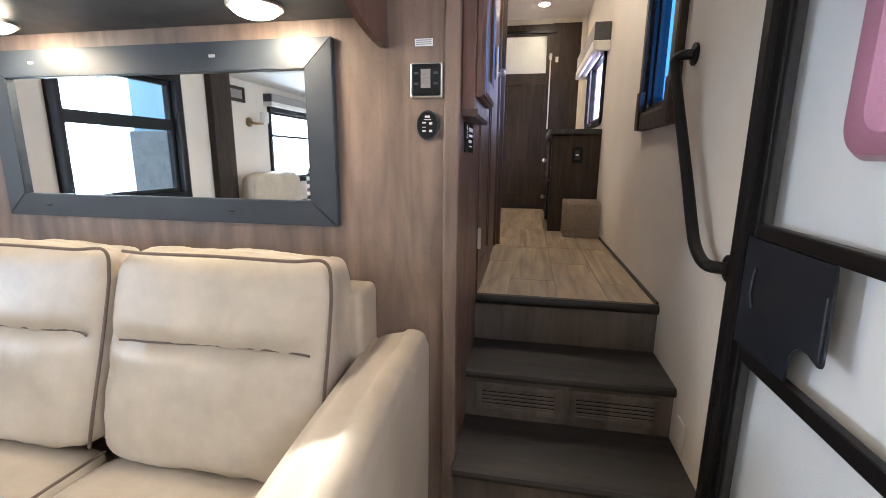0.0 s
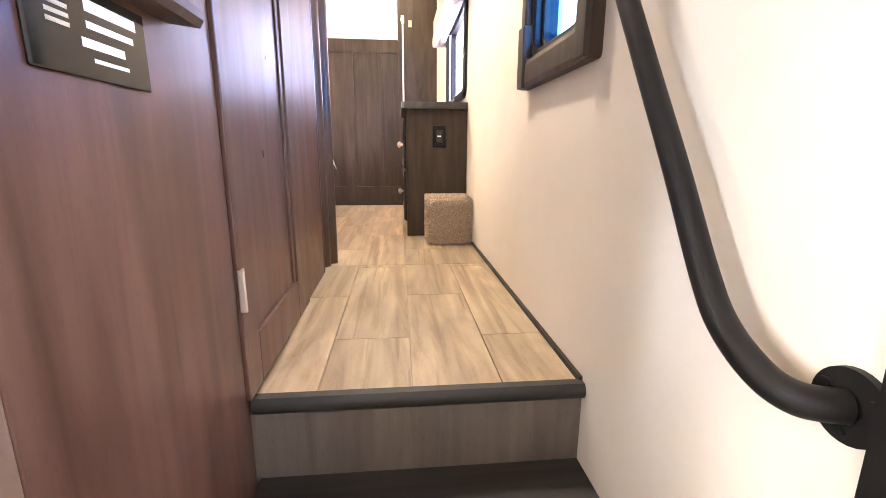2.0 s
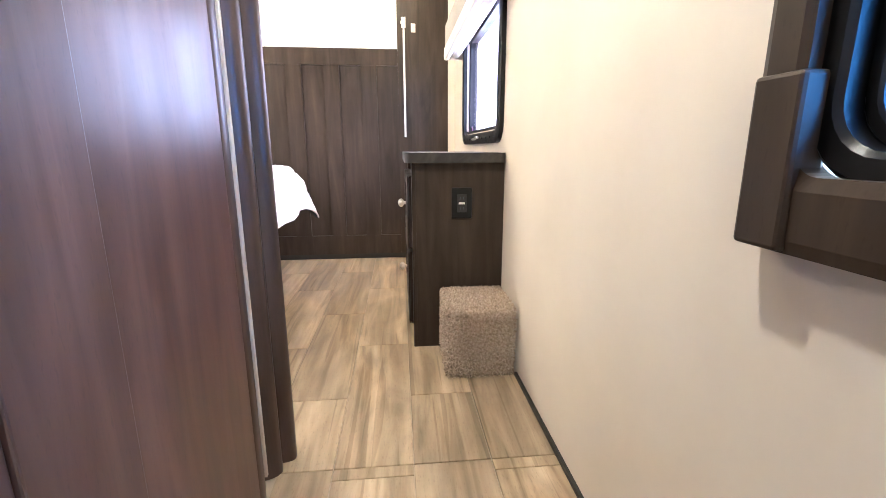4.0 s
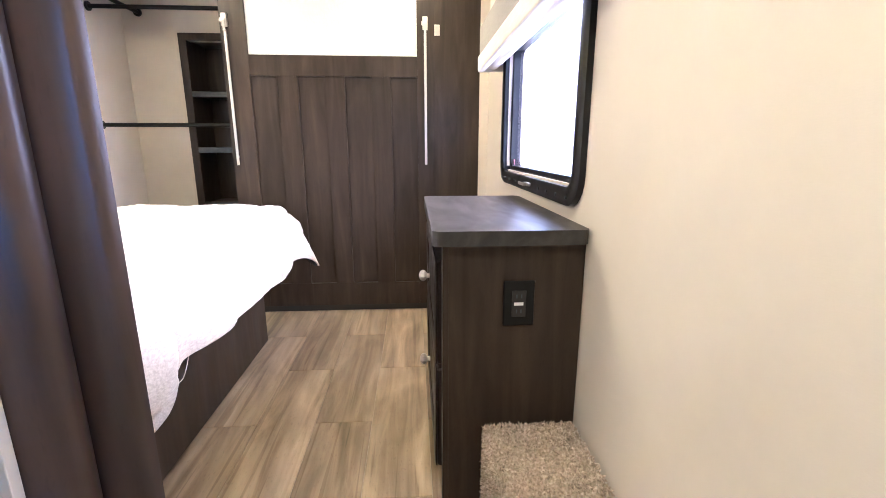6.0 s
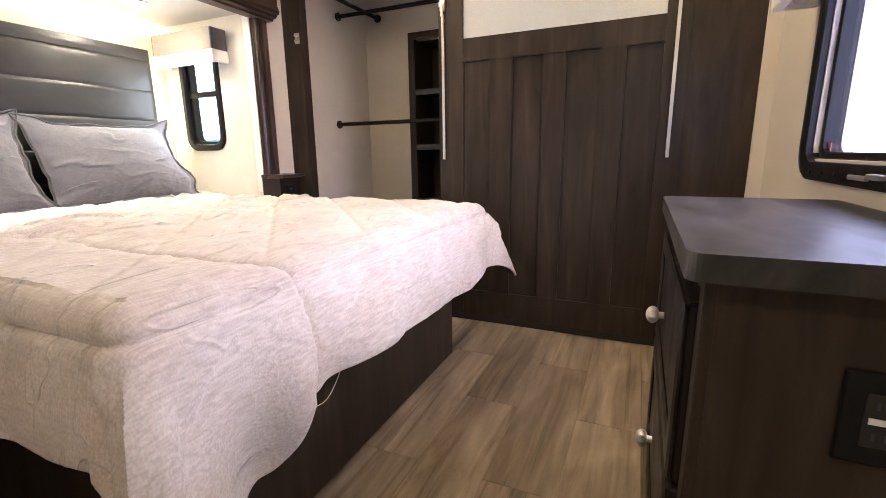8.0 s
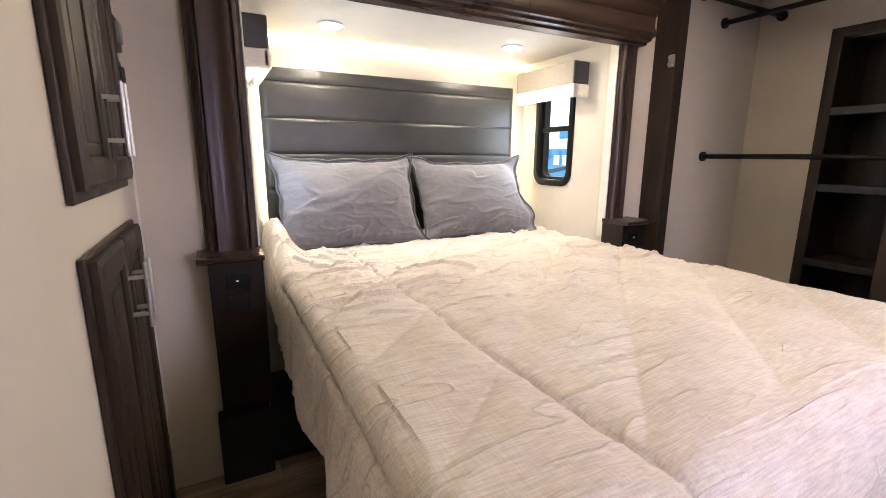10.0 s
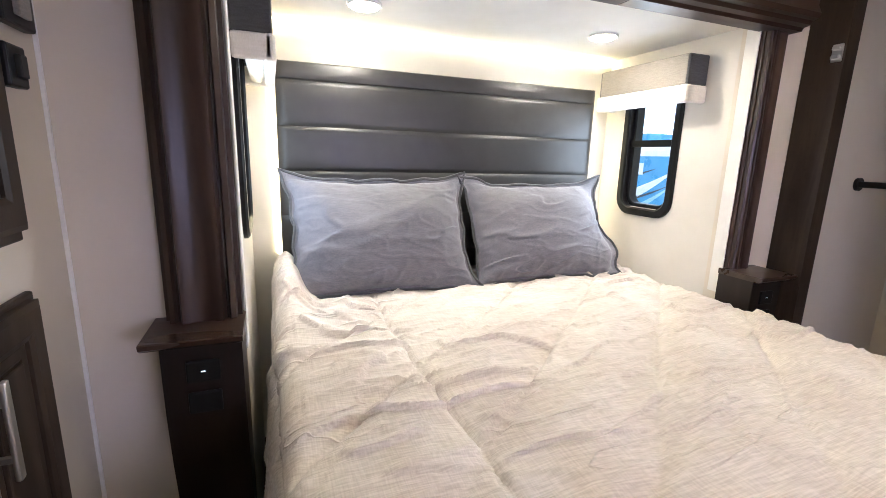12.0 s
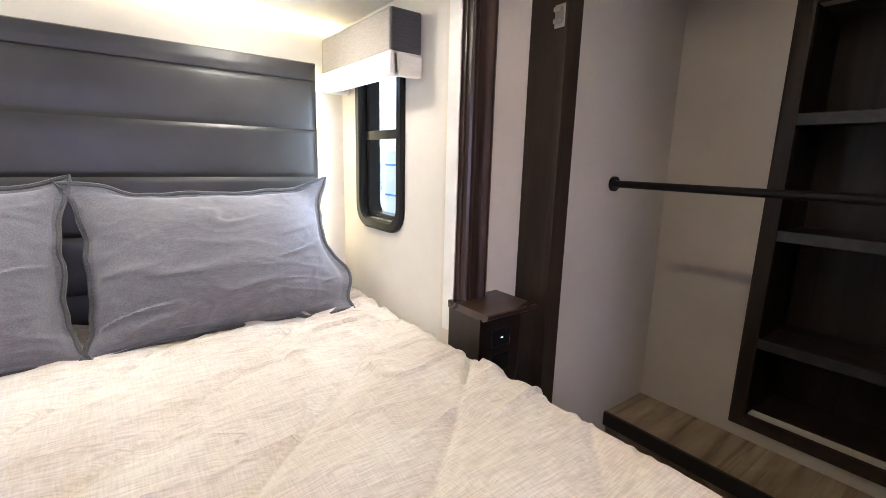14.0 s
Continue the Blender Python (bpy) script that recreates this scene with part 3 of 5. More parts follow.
w3 = window_frame("window_3", "rounded black-framed window above the dresser", "x", 0, -1, 1.862, 2.868, 0.828, 1.46, 0.05, 0.085, 0.022, TINT)
part("latch", box(boxed((-0.034, 2.30, 0.85), (-0.02, 2.36, 0.862), 0.003), (-0.03, 2.37, 0.845), (-0.02, 2.46, 0.856), 0.003), NICKEL, w3, "small bright latch")
for y in (1.93, 2.02, 2.11, 2.20, 2.55, 2.64, 2.73, 2.80):
    part("screw", disc(bmesh.new(), (y, 0.852), "x", 0.005, -0.0225, -0.026, 8), SLATE, w3)
part("warning_sticker", boxed((0.026, 2.768, 0.892), (0.0275, 2.80, 0.93)), MAUVE, w3, "small red sticker on the glass")
w4 = window_frame("window_4", "small black-framed sliding window in slide-out", "y", 3.04, -1, -2.918, -2.612, 0.95, 1.54, 0.034, 0.075, 0.016, PANE, 1.262)
w5 = window_frame("window_5", "small black-framed sliding window in slide-out", "y", 1.44, 1, -2.87, -2.52, 0.945, 1.54, 0.034, 0.075, 0.016, PANE, 1.262)
wa = window_frame("window_6", "large black-framed living room window", "x", -3.30, 1, -2.56, -1.51, 0.20, 1.21, 0.075, 0.02, 0.03, PANE, 0.80, rail=0.042)
wb = window_frame("window_7", "wide black-framed living room window", "x", -3.30, 1, -4.96, -3.78, 0.27, 1.09, 0.05, 0.02, 0.03, PANE, 0.79)
# out of view: added as an opening for the fill light on this side
wc = window_frame("added_window_8", "added unseen window beyond the entry door that lets skylight in", "x", 0, -1, -3.96, -2.64, 0.27, 1.14, 0.07, 0.05, 0.03, PANE, 0.75)


def valance(name, axis, wall, way, u0, u1, z0, z1, deep, label):
    """A boxed cloth valance: taupe front, charcoal ends, ivory lower band."""
    v = thing(name, label, "valance", at(axis, (u0 + u1) / 2, z0, wall))
    band = z0 + (z1 - z0) * 0.36
    f, b = wall + way * deep, wall + way * 0.0005

    def bx(a, c, d0, d1, e0, e1, bev=0.006):
        p, q = at(axis, a, e0, d0), at(axis, c, e1, d1)
        return boxed([min(x, y) for x, y in zip(p, q)], [max(x, y) for x, y in zip(p, q)], bev)

    part("front", bx(u0 + 0.006, u1 - 0.006, f, f - way * 0.02, band, z1), FAB_BEIGE, v, "taupe cloth front")
    for a in (u0, u1 - 0.02):
        part("end_panel", bx(a, a + 0.02, b, f - way * 0.001, band, z1 - 0.001), FAB_GREY, v, "charcoal cloth end")
    part("lower_band", bx(u0 - 0.006, u1 + 0.006, f + way * 0.006, f - way * 0.024, z0, band + 0.002, 0.008), FAB_WHITE, v, "ivory lower band")
    for a in (u0 - 0.006, u1 - 0.018):
        part("band_end", bx(a, a + 0.024, b, f, z0 + 0.001, band + 0.001, 0.008), FAB_WHITE, v)
    part("roller_shade", tube(bmesh.new(), [at(axis, u0 + 0.02, z0 + 0.035, wall + way * 0.05), at(axis, u1 - 0.02, z0 + 0.035, wall + way * 0.05)], 0.026), FAB_WHITE, v, "rolled-up ivory shade", True)
    return v


valance("valance", "x", 0, -1, 1.74, 2.96, 1.325, 1.52, 0.115, "long taupe cloth valance over the dresser window")
valance("valance", "y", 3.04, -1, -3.0, -2.530, 1.402, 1.574, 0.098, "short taupe valance with ivory band over slide-out window")
valance("valance", "y", 1.44, 1, -3.0, -2.505, 1.402, 1.574, 0.098, "short taupe valance with ivory band over slide-out window")
valance("valance", "x", -3.30, 1, -5.05, -3.72, 1.08, 1.21, 0.10, "long taupe valance over living room window")


# bathroom door in the corridor
bath = thing("door_1", "closed satin walnut bathroom door with recessed panels", "door", (-0.73, 0.29, 0.01), kind="structure")
dy0, dy1 = -0.016, 0.600
part("slab", boxed((-0.7345, dy0, 0.012), (-0.728, dy1, 1.96)), HALL, bath)
for name, a, b in (("stile", (-0.728, dy0, 0.012), (-0.717, dy0 + 0.085, 1.96)), ("stile", (-0.728, 0.452, 0.012), (-0.717, dy1, 1.96)),
                   ("rail", (-0.728, dy0 + 0.0855, 0.012), (-0.717, 0.4515, 0.13)), ("rail", (-0.728, dy0 + 0.0855, 0.985), (-0.717, 0.4515, 1.10)),
                   ("rail", (-0.728, dy0 + 0.0855, 1.85), (-0.717, 0.4515, 1.96)), ("bead", (-0.728, 0.425, 0.1305), (-0.7225, 0.4515, 0.9845))):
    part(name, boxed(a, b, 0.0025), HALL, bath)
for z in (0.205, 1.0, 1.75):
    h = part("hinge", box(boxed((-0.717, -0.012, z), (-0.7135, 0.006, z + 0.085), 0.001), (-0.7205, -0.0185, z - 0.0), (-0.7065, -0.0125, z + 0.085), 0.002), NICKEL, bath, "bright nickel hinge")
lever = part("lever_handle", disc(bmesh.new(), (0.545, 0.975), "x", 0.027, -0.717, -0.708), NICKEL, bath, "nickel lever on round rose", True)
part("neck", disc(bmesh.new(), (0.545, 0.975), "x", 0.010, -0.708, -0.672, 14), NICKEL, lever, "", True)
part("lever", tube(bmesh.new(), curve_between([(-0.676, 0.555, 0.975), (-0.668, 0.53, 0.975), (-0.668, 0.47, 0.972), (-0.674, 0.43, 0.970)], 5), 0.0095), NICKEL, lever, "", True)
# black strips paint the shadow in the door's side gaps
structure("door_gap_shade", boxed((-0.7348, 0.6005, 0), (-0.729, 0.6118, TOP)), BLACK, "black strip painted as the shadow gap beside bathroom door", "trim")
structure("hinge_gap_shade", boxed((-0.7348, -0.0215, 0), (-0.729, -0.0165, TOP)), BLACK, "black strip painted as the shadow gap at the hinges", "trim")


# control cabinet and panels on the corridor's side
ctrl = thing("control_cabinet", "small reddish walnut wall cabinet with framed door", "cabinet", (-0.72, -0.34, 0.69))
part("body", boxed((-0.7235, -0.50, 0.70), (-0.685, -0.17, 1.45), 0.003), HALL, ctrl)
d = part("cabinet_door", boxed((-0.685, -0.485, 0.735), (-0.668, -0.185, 1.43), 0.003), HALL, ctrl)
part("raised_frame", ring(bmesh.new(), rrect(-0.48, -0.19, 0.74, 1.425, 0.004, 2), rrect(-0.42, -0.25, 0.80, 1.365, 0.004, 2), "x", -0.668, -0.655, 0.004), HALL, d)
part("lower_ledge", prism(bmesh.new(), [(-0.7235, 0.685), (-0.682, 0.680), (-0.676, 0.69), (-0.676, 0.702), (-0.7235, 0.702)], "y", -0.505, -0.165), TRIM, ctrl, "dark moulded lower ledge")
part("pull", boxed((-0.655, -0.215, 0.83), (-0.645, -0.205, 0.93), 0.003), NICKEL, ctrl, "slim bright pull")
lab = thing("monitor_board", "black wall panel with small pale lettering", "control panel", (-0.72, -0.335, 0.585))
part("plate", boxed((-0.7238, -0.430, 0.585), (-0.719, -0.240, 0.674), 0.002), GLOSS, lab)
for y0, y1, z0, z1, mt in ((-0.35, -0.262, 0.650, 0.662, WHITE), (-0.35, -0.27, 0.634, 0.641, WHITE), (-0.36, -0.29, 0.615, 0.624, WHITE), (-0.345, -0.285, 0.602, 0.606, WHITE)):
    part("lettering_bar", boxed((-0.7191, y0, z0), (-0.7184, y1, z1)), mt, lab)
for k in range(4):
    part("amber_mark", boxed((-0.7191, -0.405, 0.628 + 0.008 * k), (-0.7184, -0.375, 0.632 + 0.008 * k)), LEATHER, lab)
part("logo_disc", disc(bmesh.new(), (-0.39, 0.662), "x", 0.007, -0.7191, -0.7184, 16), WHITE, lab)


# handrail
rail = thing("handrail", "black powder-coated grab rail bolted to the wall", "handrail", (-0.03, -0.3, 0.28))
part("bar", tube(bmesh.new(), curve_between([(-0.008, -0.076, 0.913), (-0.036, -0.066, 0.913), (-0.052, -0.052, 0.902), (-0.056, -0.066, 0.868), (-0.056, -0.205, 0.662), (-0.056, -0.318, 0.498),
     (-0.056, -0.398, 0.376), (-0.056, -0.440, 0.328), (-0.054, -0.492, 0.300), (-0.044, -0.526, 0.292), (-0.010, -0.541, 0.291)], 7), 0.0165, 16), MATTE, rail, "", True)
for y, z in ((-0.078, 0.913), (-0.541, 0.291)):
    fl = part("flange", disc(bmesh.new(), (y, z), "x", 0.036, -0.0005, -0.009), MATTE, rail, "", True)
    for a in (30, 150, 270):
        part("bolt", disc(bmesh.new(), (y + 0.026 * math.cos(radians(a)), z + 0.026 * math.sin(radians(a))), "x", 0.005, -0.009, -0.012, 8), MATTE, fl)


# entry door with its screen door
entry = thing("door_2", "closed pale entry door behind a black-framed screen door", "door", (0.04, -0.98, LOW), kind="structure")
part("door_skin", holed("x", 0.045, 0.088, -1.36, -0.6155, LOW + 0.02, 1.42, [(-1.245, -0.887, 0.615, 1.255)]), DOORSKIN, entry, "pale grey door skin")
part("window_trim", ring(bmesh.new(), rrect(-1.29, -0.830, 0.568, 1.30, 0.06), rrect(-1.235, -0.897, 0.625, 1.245, 0.04), "x", 0.0445, 0.019, 0.016), MAUVE, entry, "glossy mauve window surround", True)
part("door_glass", boxed((0.050, -1.2445, 0.6155), (0.056, -0.8875, 1.2545)), FROST, entry, "frosted door glass").visible_shadow = False
jamb = part("jamb", prism(bmesh.new(), [(-0.020, -0.572), (-0.020, -0.605), (-0.008, -0.609), (-0.008, -0.6145), (0.088, -0.6145), (0.088, -0.6005), (-0.0005, -0.6005), (-0.0005, -0.572)], "z", LOW + 0.002, 1.47), MATTE, entry, "black aluminium jamb")
part("hinge_plate", boxed((-0.025, -0.607, -0.07), (-0.010, -0.590, 0.0), 0.002), MATTE, entry)
part("head", boxed((-0.02, -1.41, 1.425), (0.085, -0.615, 1.47), 0.003), MATTE, entry)
part("far_jamb", boxed((-0.02, -1.41, LOW), (0.085, -1.36, 1.424), 0.003), MATTE, entry)
screen = part("screen_frame", prism(bmesh.new(), [(0.0, -0.616), (-0.012, -0.618), (-0.012, -0.6265), (-0.001, -0.628), (-0.001, -0.637), (-0.0035, -0.639), (-0.0035, -0.645), (-0.001, -0.647), (-0.001, -0.651), (-0.0035, -0.653), (-0.0035, -0.660), (0.012, -0.660), (0.012, -0.616)], "z", LOW + 0.02, 1.42), MATTE, entry, "black aluminium screen frame")
for z0, z1 in ((0.394, 0.428), (0.096, 0.132), (1.385, 1.42), (LOW + 0.02, LOW + 0.06)):
    part("rail", boxed((-0.010, -1.34, z0), (0.012, -0.6605, z1), 0.004), MATTE, screen)
part("end_stile", boxed((-0.010, -1.358, LOW + 0.02), (0.012, -1.3405, 1.42), 0.003), MATTE, screen)
for z0, z1 in ((0.428, 1.385), (LOW + 0.06, 0.096)):
    s = part("insect_screen", boxed((0.002, -1.34, z0), (0.003, -0.661, z1)), MESH, screen, "fine grey mesh")
    s.visible_shadow = False
slider = [(-0.6285, 0.133), (-0.6285, 0.3935), (-0.939, 0.3935), (-0.943, 0.37), (-0.949, 0.216), (-0.945, 0.208), (-0.937, 0.207), (-0.906, 0.218), (-0.879, 0.217), (-0.862, 0.206), (-0.852, 0.186), (-0.849, 0.133)]
part("slide_panel", prism(bmesh.new(), slider, "x", -0.009, -0.004), NAVY, screen, "black sliding access panel with hand notch")
part("finger_pull", tube(bmesh.new(), curve_between([(-0.010, -0.690, 0.235), (-0.013, -0.684, 0.262), (-0.013, -0.684, 0.30), (-0.010, -0.689, 0.33)], 4), 0.004, 8), SLATE, screen, "", True)
part("panel_lip", tube(bmesh.new(), [(-0.010, -0.936, 0.336), (-0.010, -0.941, 0.219)], 0.003, 8), SLATE, screen)

structure("exterior_skin", boxed((-3.36, -0.469, LOW), (-2.42, -0.45, TOP)), PAINTW, "white outside skin of the living room slide-out", "outside wall")


# living room: wall mirror, controls
mir = thing("wall_mirror", "wide mirror in a broad slate-blue wooden frame", "mirror", (-1.73, -0.53, 0.36))
MO, MI = (-2.300, -1.080, 0.362, 0.893), (-2.208, -1.162, 0.438, 0.808)
fr = [(MO[0], MO[2]), (MO[1], MO[2]), (MO[1], MO[3]), (MO[0], MO[3])]
fi = [(MI[0], MI[2]), (MI[1], MI[2]), (MI[1], MI[3]), (MI[0], MI[3])]
for k, nm in enumerate(("bottom_rail", "side_rail", "top_rail", "side_rail")):
    a, b, c, d = fr[k], fr[(k + 1) % 4], fi[(k + 1) % 4], fi[k]
    bm = bmesh.new()
    lo = [bm.verts.new((u, -0.531, v)) for u, v in (a, b, c, d)]
    hi = [bm.verts.new((u, y, v)) for (u, v), y in ((a, -0.553), (b, -0.553), (c, -0.562), (d, -0.562))]
    bm.faces.new(lo), bm.faces.new(hi)
    for q in range(4):
        bm.faces.new((lo[q], lo[(q + 1) % 4], hi[(q + 1) % 4], hi[q]))
    bmesh.ops.recalc_face_normals(bm, faces=bm.faces[:])
    bmesh.ops.bevel(bm, geom=bm.edges[:], offset=0.0025, segments=2, affect="EDGES")
    part(nm, bm, SLATE, mir, "slate-blue mitred rail")
part("glass", boxed((MI[0] - 0.01, -0.5475, MI[2] - 0.01), (MI[1] + 0.01, -0.5445, MI[3] + 0.01)), MIRROR, mir, "silvered mirror glass")
for x, z in ((-2.12, 0.40), (-1.43, 0.40), (-1.45, 0.852), (-2.10, 0.852)):
    part("screw_cap", boxed((x - 0.010, -0.5605, z - 0.004), (x + 0.010, -0.556, z + 0.004), 0.001), NICKEL if z > 0.6 else RUBBER, mir)

thermo = thing("thermostat", "square chrome-edged wall thermostat with grey screen", "thermostat", (-0.812, -0.53, 0.73))
part("bezel", boxed((-0.857, -0.552, 0.727), (-0.767, -0.5305, 0.818), 0.005), NICKEL, thermo, "bright bezel")
part("face", boxed((-0.852, -0.5555, 0.732), (-0.772, -0.551, 0.813), 0.004), BLACK, thermo, "dark face")
part("screen", boxed((-0.826, -0.5575, 0.752), (-0.799, -0.555, 0.800), 0.001), FAB_BEIGE, thermo, "grey display")
for x in (-0.838, -0.785):
    for z in (0.763, 0.79):
        part("button", boxed((x - 0.006, -0.557, z - 0.003), (x + 0.006, -0.555, z + 0.003), 0.001), SLATE, thermo)
ctl = thing("round_control", "oval black touch controller with pale symbols", "control", (-0.809, -0.53, 0.615))
oval = [(-0.809 + 0.031 * math.cos(2 * math.pi * k / 36), 0.655 + 0.0405 * math.sin(2 * math.pi * k / 36)) for k in range(36)]
part("rim", prism(bmesh.new(), oval, "y", -0.5305, -0.546), SLATE, ctl, "grey rim", True)
part("face", prism(bmesh.new(), [(-0.809 + (x + 0.809) * 0.9, 0.655 + (z - 0.655) * 0.9) for x, z in oval], "y", -0.546, -0.549), BLACK, ctl, "", True)
for x, z, w, h in ((-0.809, 0.678, 0.010, 0.004), (-0.82, 0.662, 0.007, 0.003), (-0.798, 0.660, 0.006, 0.0045), (-0.82, 0.650, 0.008, 0.0012), (-0.82, 0.640, 0.007, 0.003), (-0.798, 0.640, 0.006, 0.0045), (-0.809, 0.670, 0.014, 0.0014)):
    x, w, h = -0.809 + (x + 0.809) * 0.85, w * 0.7, h * 0.7
    part("symbol", boxed((x - w, -0.5497, z - h), (x + w, -0.549, z + h)), FAB_WHITE, ctl)
tag = thing("wall_label", "tiny white printed label stuck on the wall", "label", (-0.823, -0.53, 0.863))
part("card", boxed((-0.848, -0.532, 0.863), (-0.798, -0.5305, 0.882)), WHITE, tag)
for z in (0.868, 0.873, 0.878):
    part("print_line", boxed((-0.844, -0.5326, z - 0.001), (-0.802, -0.532, z + 0.001)), FAB_BEIGE, tag)

# overhead cabinet above the sofa with two puck lights
over = thing("overhead_cabinet", "dark overhead cabinet with curved end panel", "cabinet", (-1.9, -0.75, 1.0))
part("body", boxed((-3.28, -0.86, 0.955), (-0.945, -0.531, 1.60), 0.004), DARK, over)
part("underside", boxed((-3.28, -0.845, 0.942), (-0.946, -0.535, 0.9545)), SLATE, over, "grey underside panel")
part("light_rail", boxed((-3.28, -0.885, 0.945), (-0.945, -0.861, 1.62), 0.005), FAB_GREY, over, "charcoal front board")
arc = [(-0.531, 0.862)] + [(-0.545 - 0.36 * math.sin(radians(a)) * 1.0, 0.862 + 0.17 * (1 - math.cos(radians(a)))) for a in range(8, 91, 8)] + [(-0.91, 1.60), (-0.531, 1.60)]
part("end_panel", prism(bmesh.new(), arc, "x", -0.944, -0.925), HALL, over, "reddish walnut end panel with curved lower edge")


def puck(x, y, z, energy, label, r=0.058, color=WARM, group="puck lights", bulge=0.014):
    p = thing("puck_light", label, "ceiling light", (x, y, z), group)
    part("rim", ring(bmesh.new(), rrect(x - r, x + r, y - r, y + r, r - 0.0001, 8), rrect(x - r * 0.86, x + r * 0.86, y - r * 0.86, y + r * 0.86, r * 0.86 - 0.0001, 8), "z", z - 0.0005, z - 0.009, 0.003), NICKEL if r > 0.056 else WHITE, p, "slim metal rim", True)
    bm = bmesh.new()
    rows = []
    for q in range(5):
        a = radians(90 * q / 4.6)
        rows.append([bm.verts.new((x + r * 0.86 * math.cos(a) * math.cos(2 * math.pi * k / 24), y + r * 0.86 * math.cos(a) * math.sin(2 * math.pi * k / 24), z - 0.006 - bulge * math.sin(a))) for k in range(24)])
    for a, b in zip(rows, rows[1:]):
        for k in range(24):
            bm.faces.new((a[k], a[(k + 1) % 24], b[(k + 1) % 24], b[k]))
    bm.faces.new(rows[-1])
    part("lens", bm, BULB, p, "glowing warm lens", True)
    lamp("puck_glow", "AREA", look((x, y, z - 0.018 - bulge), (x, y, z - 1)), energy, color, r * 1.6)
    return p


for x in (-1.228, -2.08):
    puck(x, -0.672, 0.942, 0.88, "round glowing puck light under overhead cabinet", 0.07, bulge=0.026)
puck(-0.455, 2.93, TOP, 1.9, "round glowing puck light in the ceiling")
puck(-1.65, 2.75, TOP, 3.7, "round glowing puck light in the ceiling")
puck(-0.455, 1.52, TOP, 0.8, "round glowing puck light in the ceiling")
# corridor lamp, added unseen to brighten the right wall
puck(-0.50, 0.75, TOP, 3.9, "round glowing puck light in the ceiling", color=(1.0, 0.84, 0.66))
puck(-1.5, -2.6, TOP, 3.2, "round glowing puck light in the ceiling")
puck(-1.7, -4.2, TOP, 3.2, "round glowing puck light in the ceiling")
puck(-2.754, 1.812, 1.64, 2.8, "small glowing puck light above the bed", 0.055, (1.0, 0.81, 0.60))
puck(-2.71, 2.695, 1.64, 2.8, "small glowing puck light above the bed", 0.055, (1.0, 0.81, 0.60))


# sofa
def cushion(bm, lo, hi, puff, n=16):
    """A padded block: rounded edges and a swollen front (towards -y) and top."""
    cx, cy, cz = [(a + b) / 2 for a, b in zip(lo, hi)]
    hx, hy, hz = [(b - a) / 2 for a, b in zip(lo, hi)]
    start = len(bm.verts)
    bmesh.ops.create_cube(bm, size=2)
    bm.verts.ensure_lookup_table()
    vs = bm.verts[start:]
    es = list({e for v in vs for e in v.link_edges})
    bmesh.ops.subdivide_edges(bm, edges=es, cuts=n, use_grid_fill=True)
    bm.verts.ensure_lookup_table()
    for v in bm.verts[start:]:
        p = v.co.copy()
        e = 8.0
        k = (abs(p.x) ** e + abs(p.y) ** e + abs(p.z) ** e) ** (1 / e)
        p /= max(k, 1e-6)
        bulge = (1 - p.x ** 2) * (1 - p.z ** 2)
        wr = noise.noise(Vector((p.x * 2.1 + cx * 7, p.z * 2.7, p.y * 2 + cz * 5))) * 0.009 + noise.noise(Vector((p.x * 6 + cx * 3, p.z * 6, p.y * 6))) * 0.004
        y = p.y * hy - (puff * bulge if p.y < 0 else 0) + wr
        z = p.z * hz + (puff * 0.55 * (1 - p.x ** 2) * (1 - p.y ** 2) if p.z > 0 else 0) + wr
        v.co = Vector((cx + p.x * hx + wr * 0.6, cy + y, cz + z))
    return bm


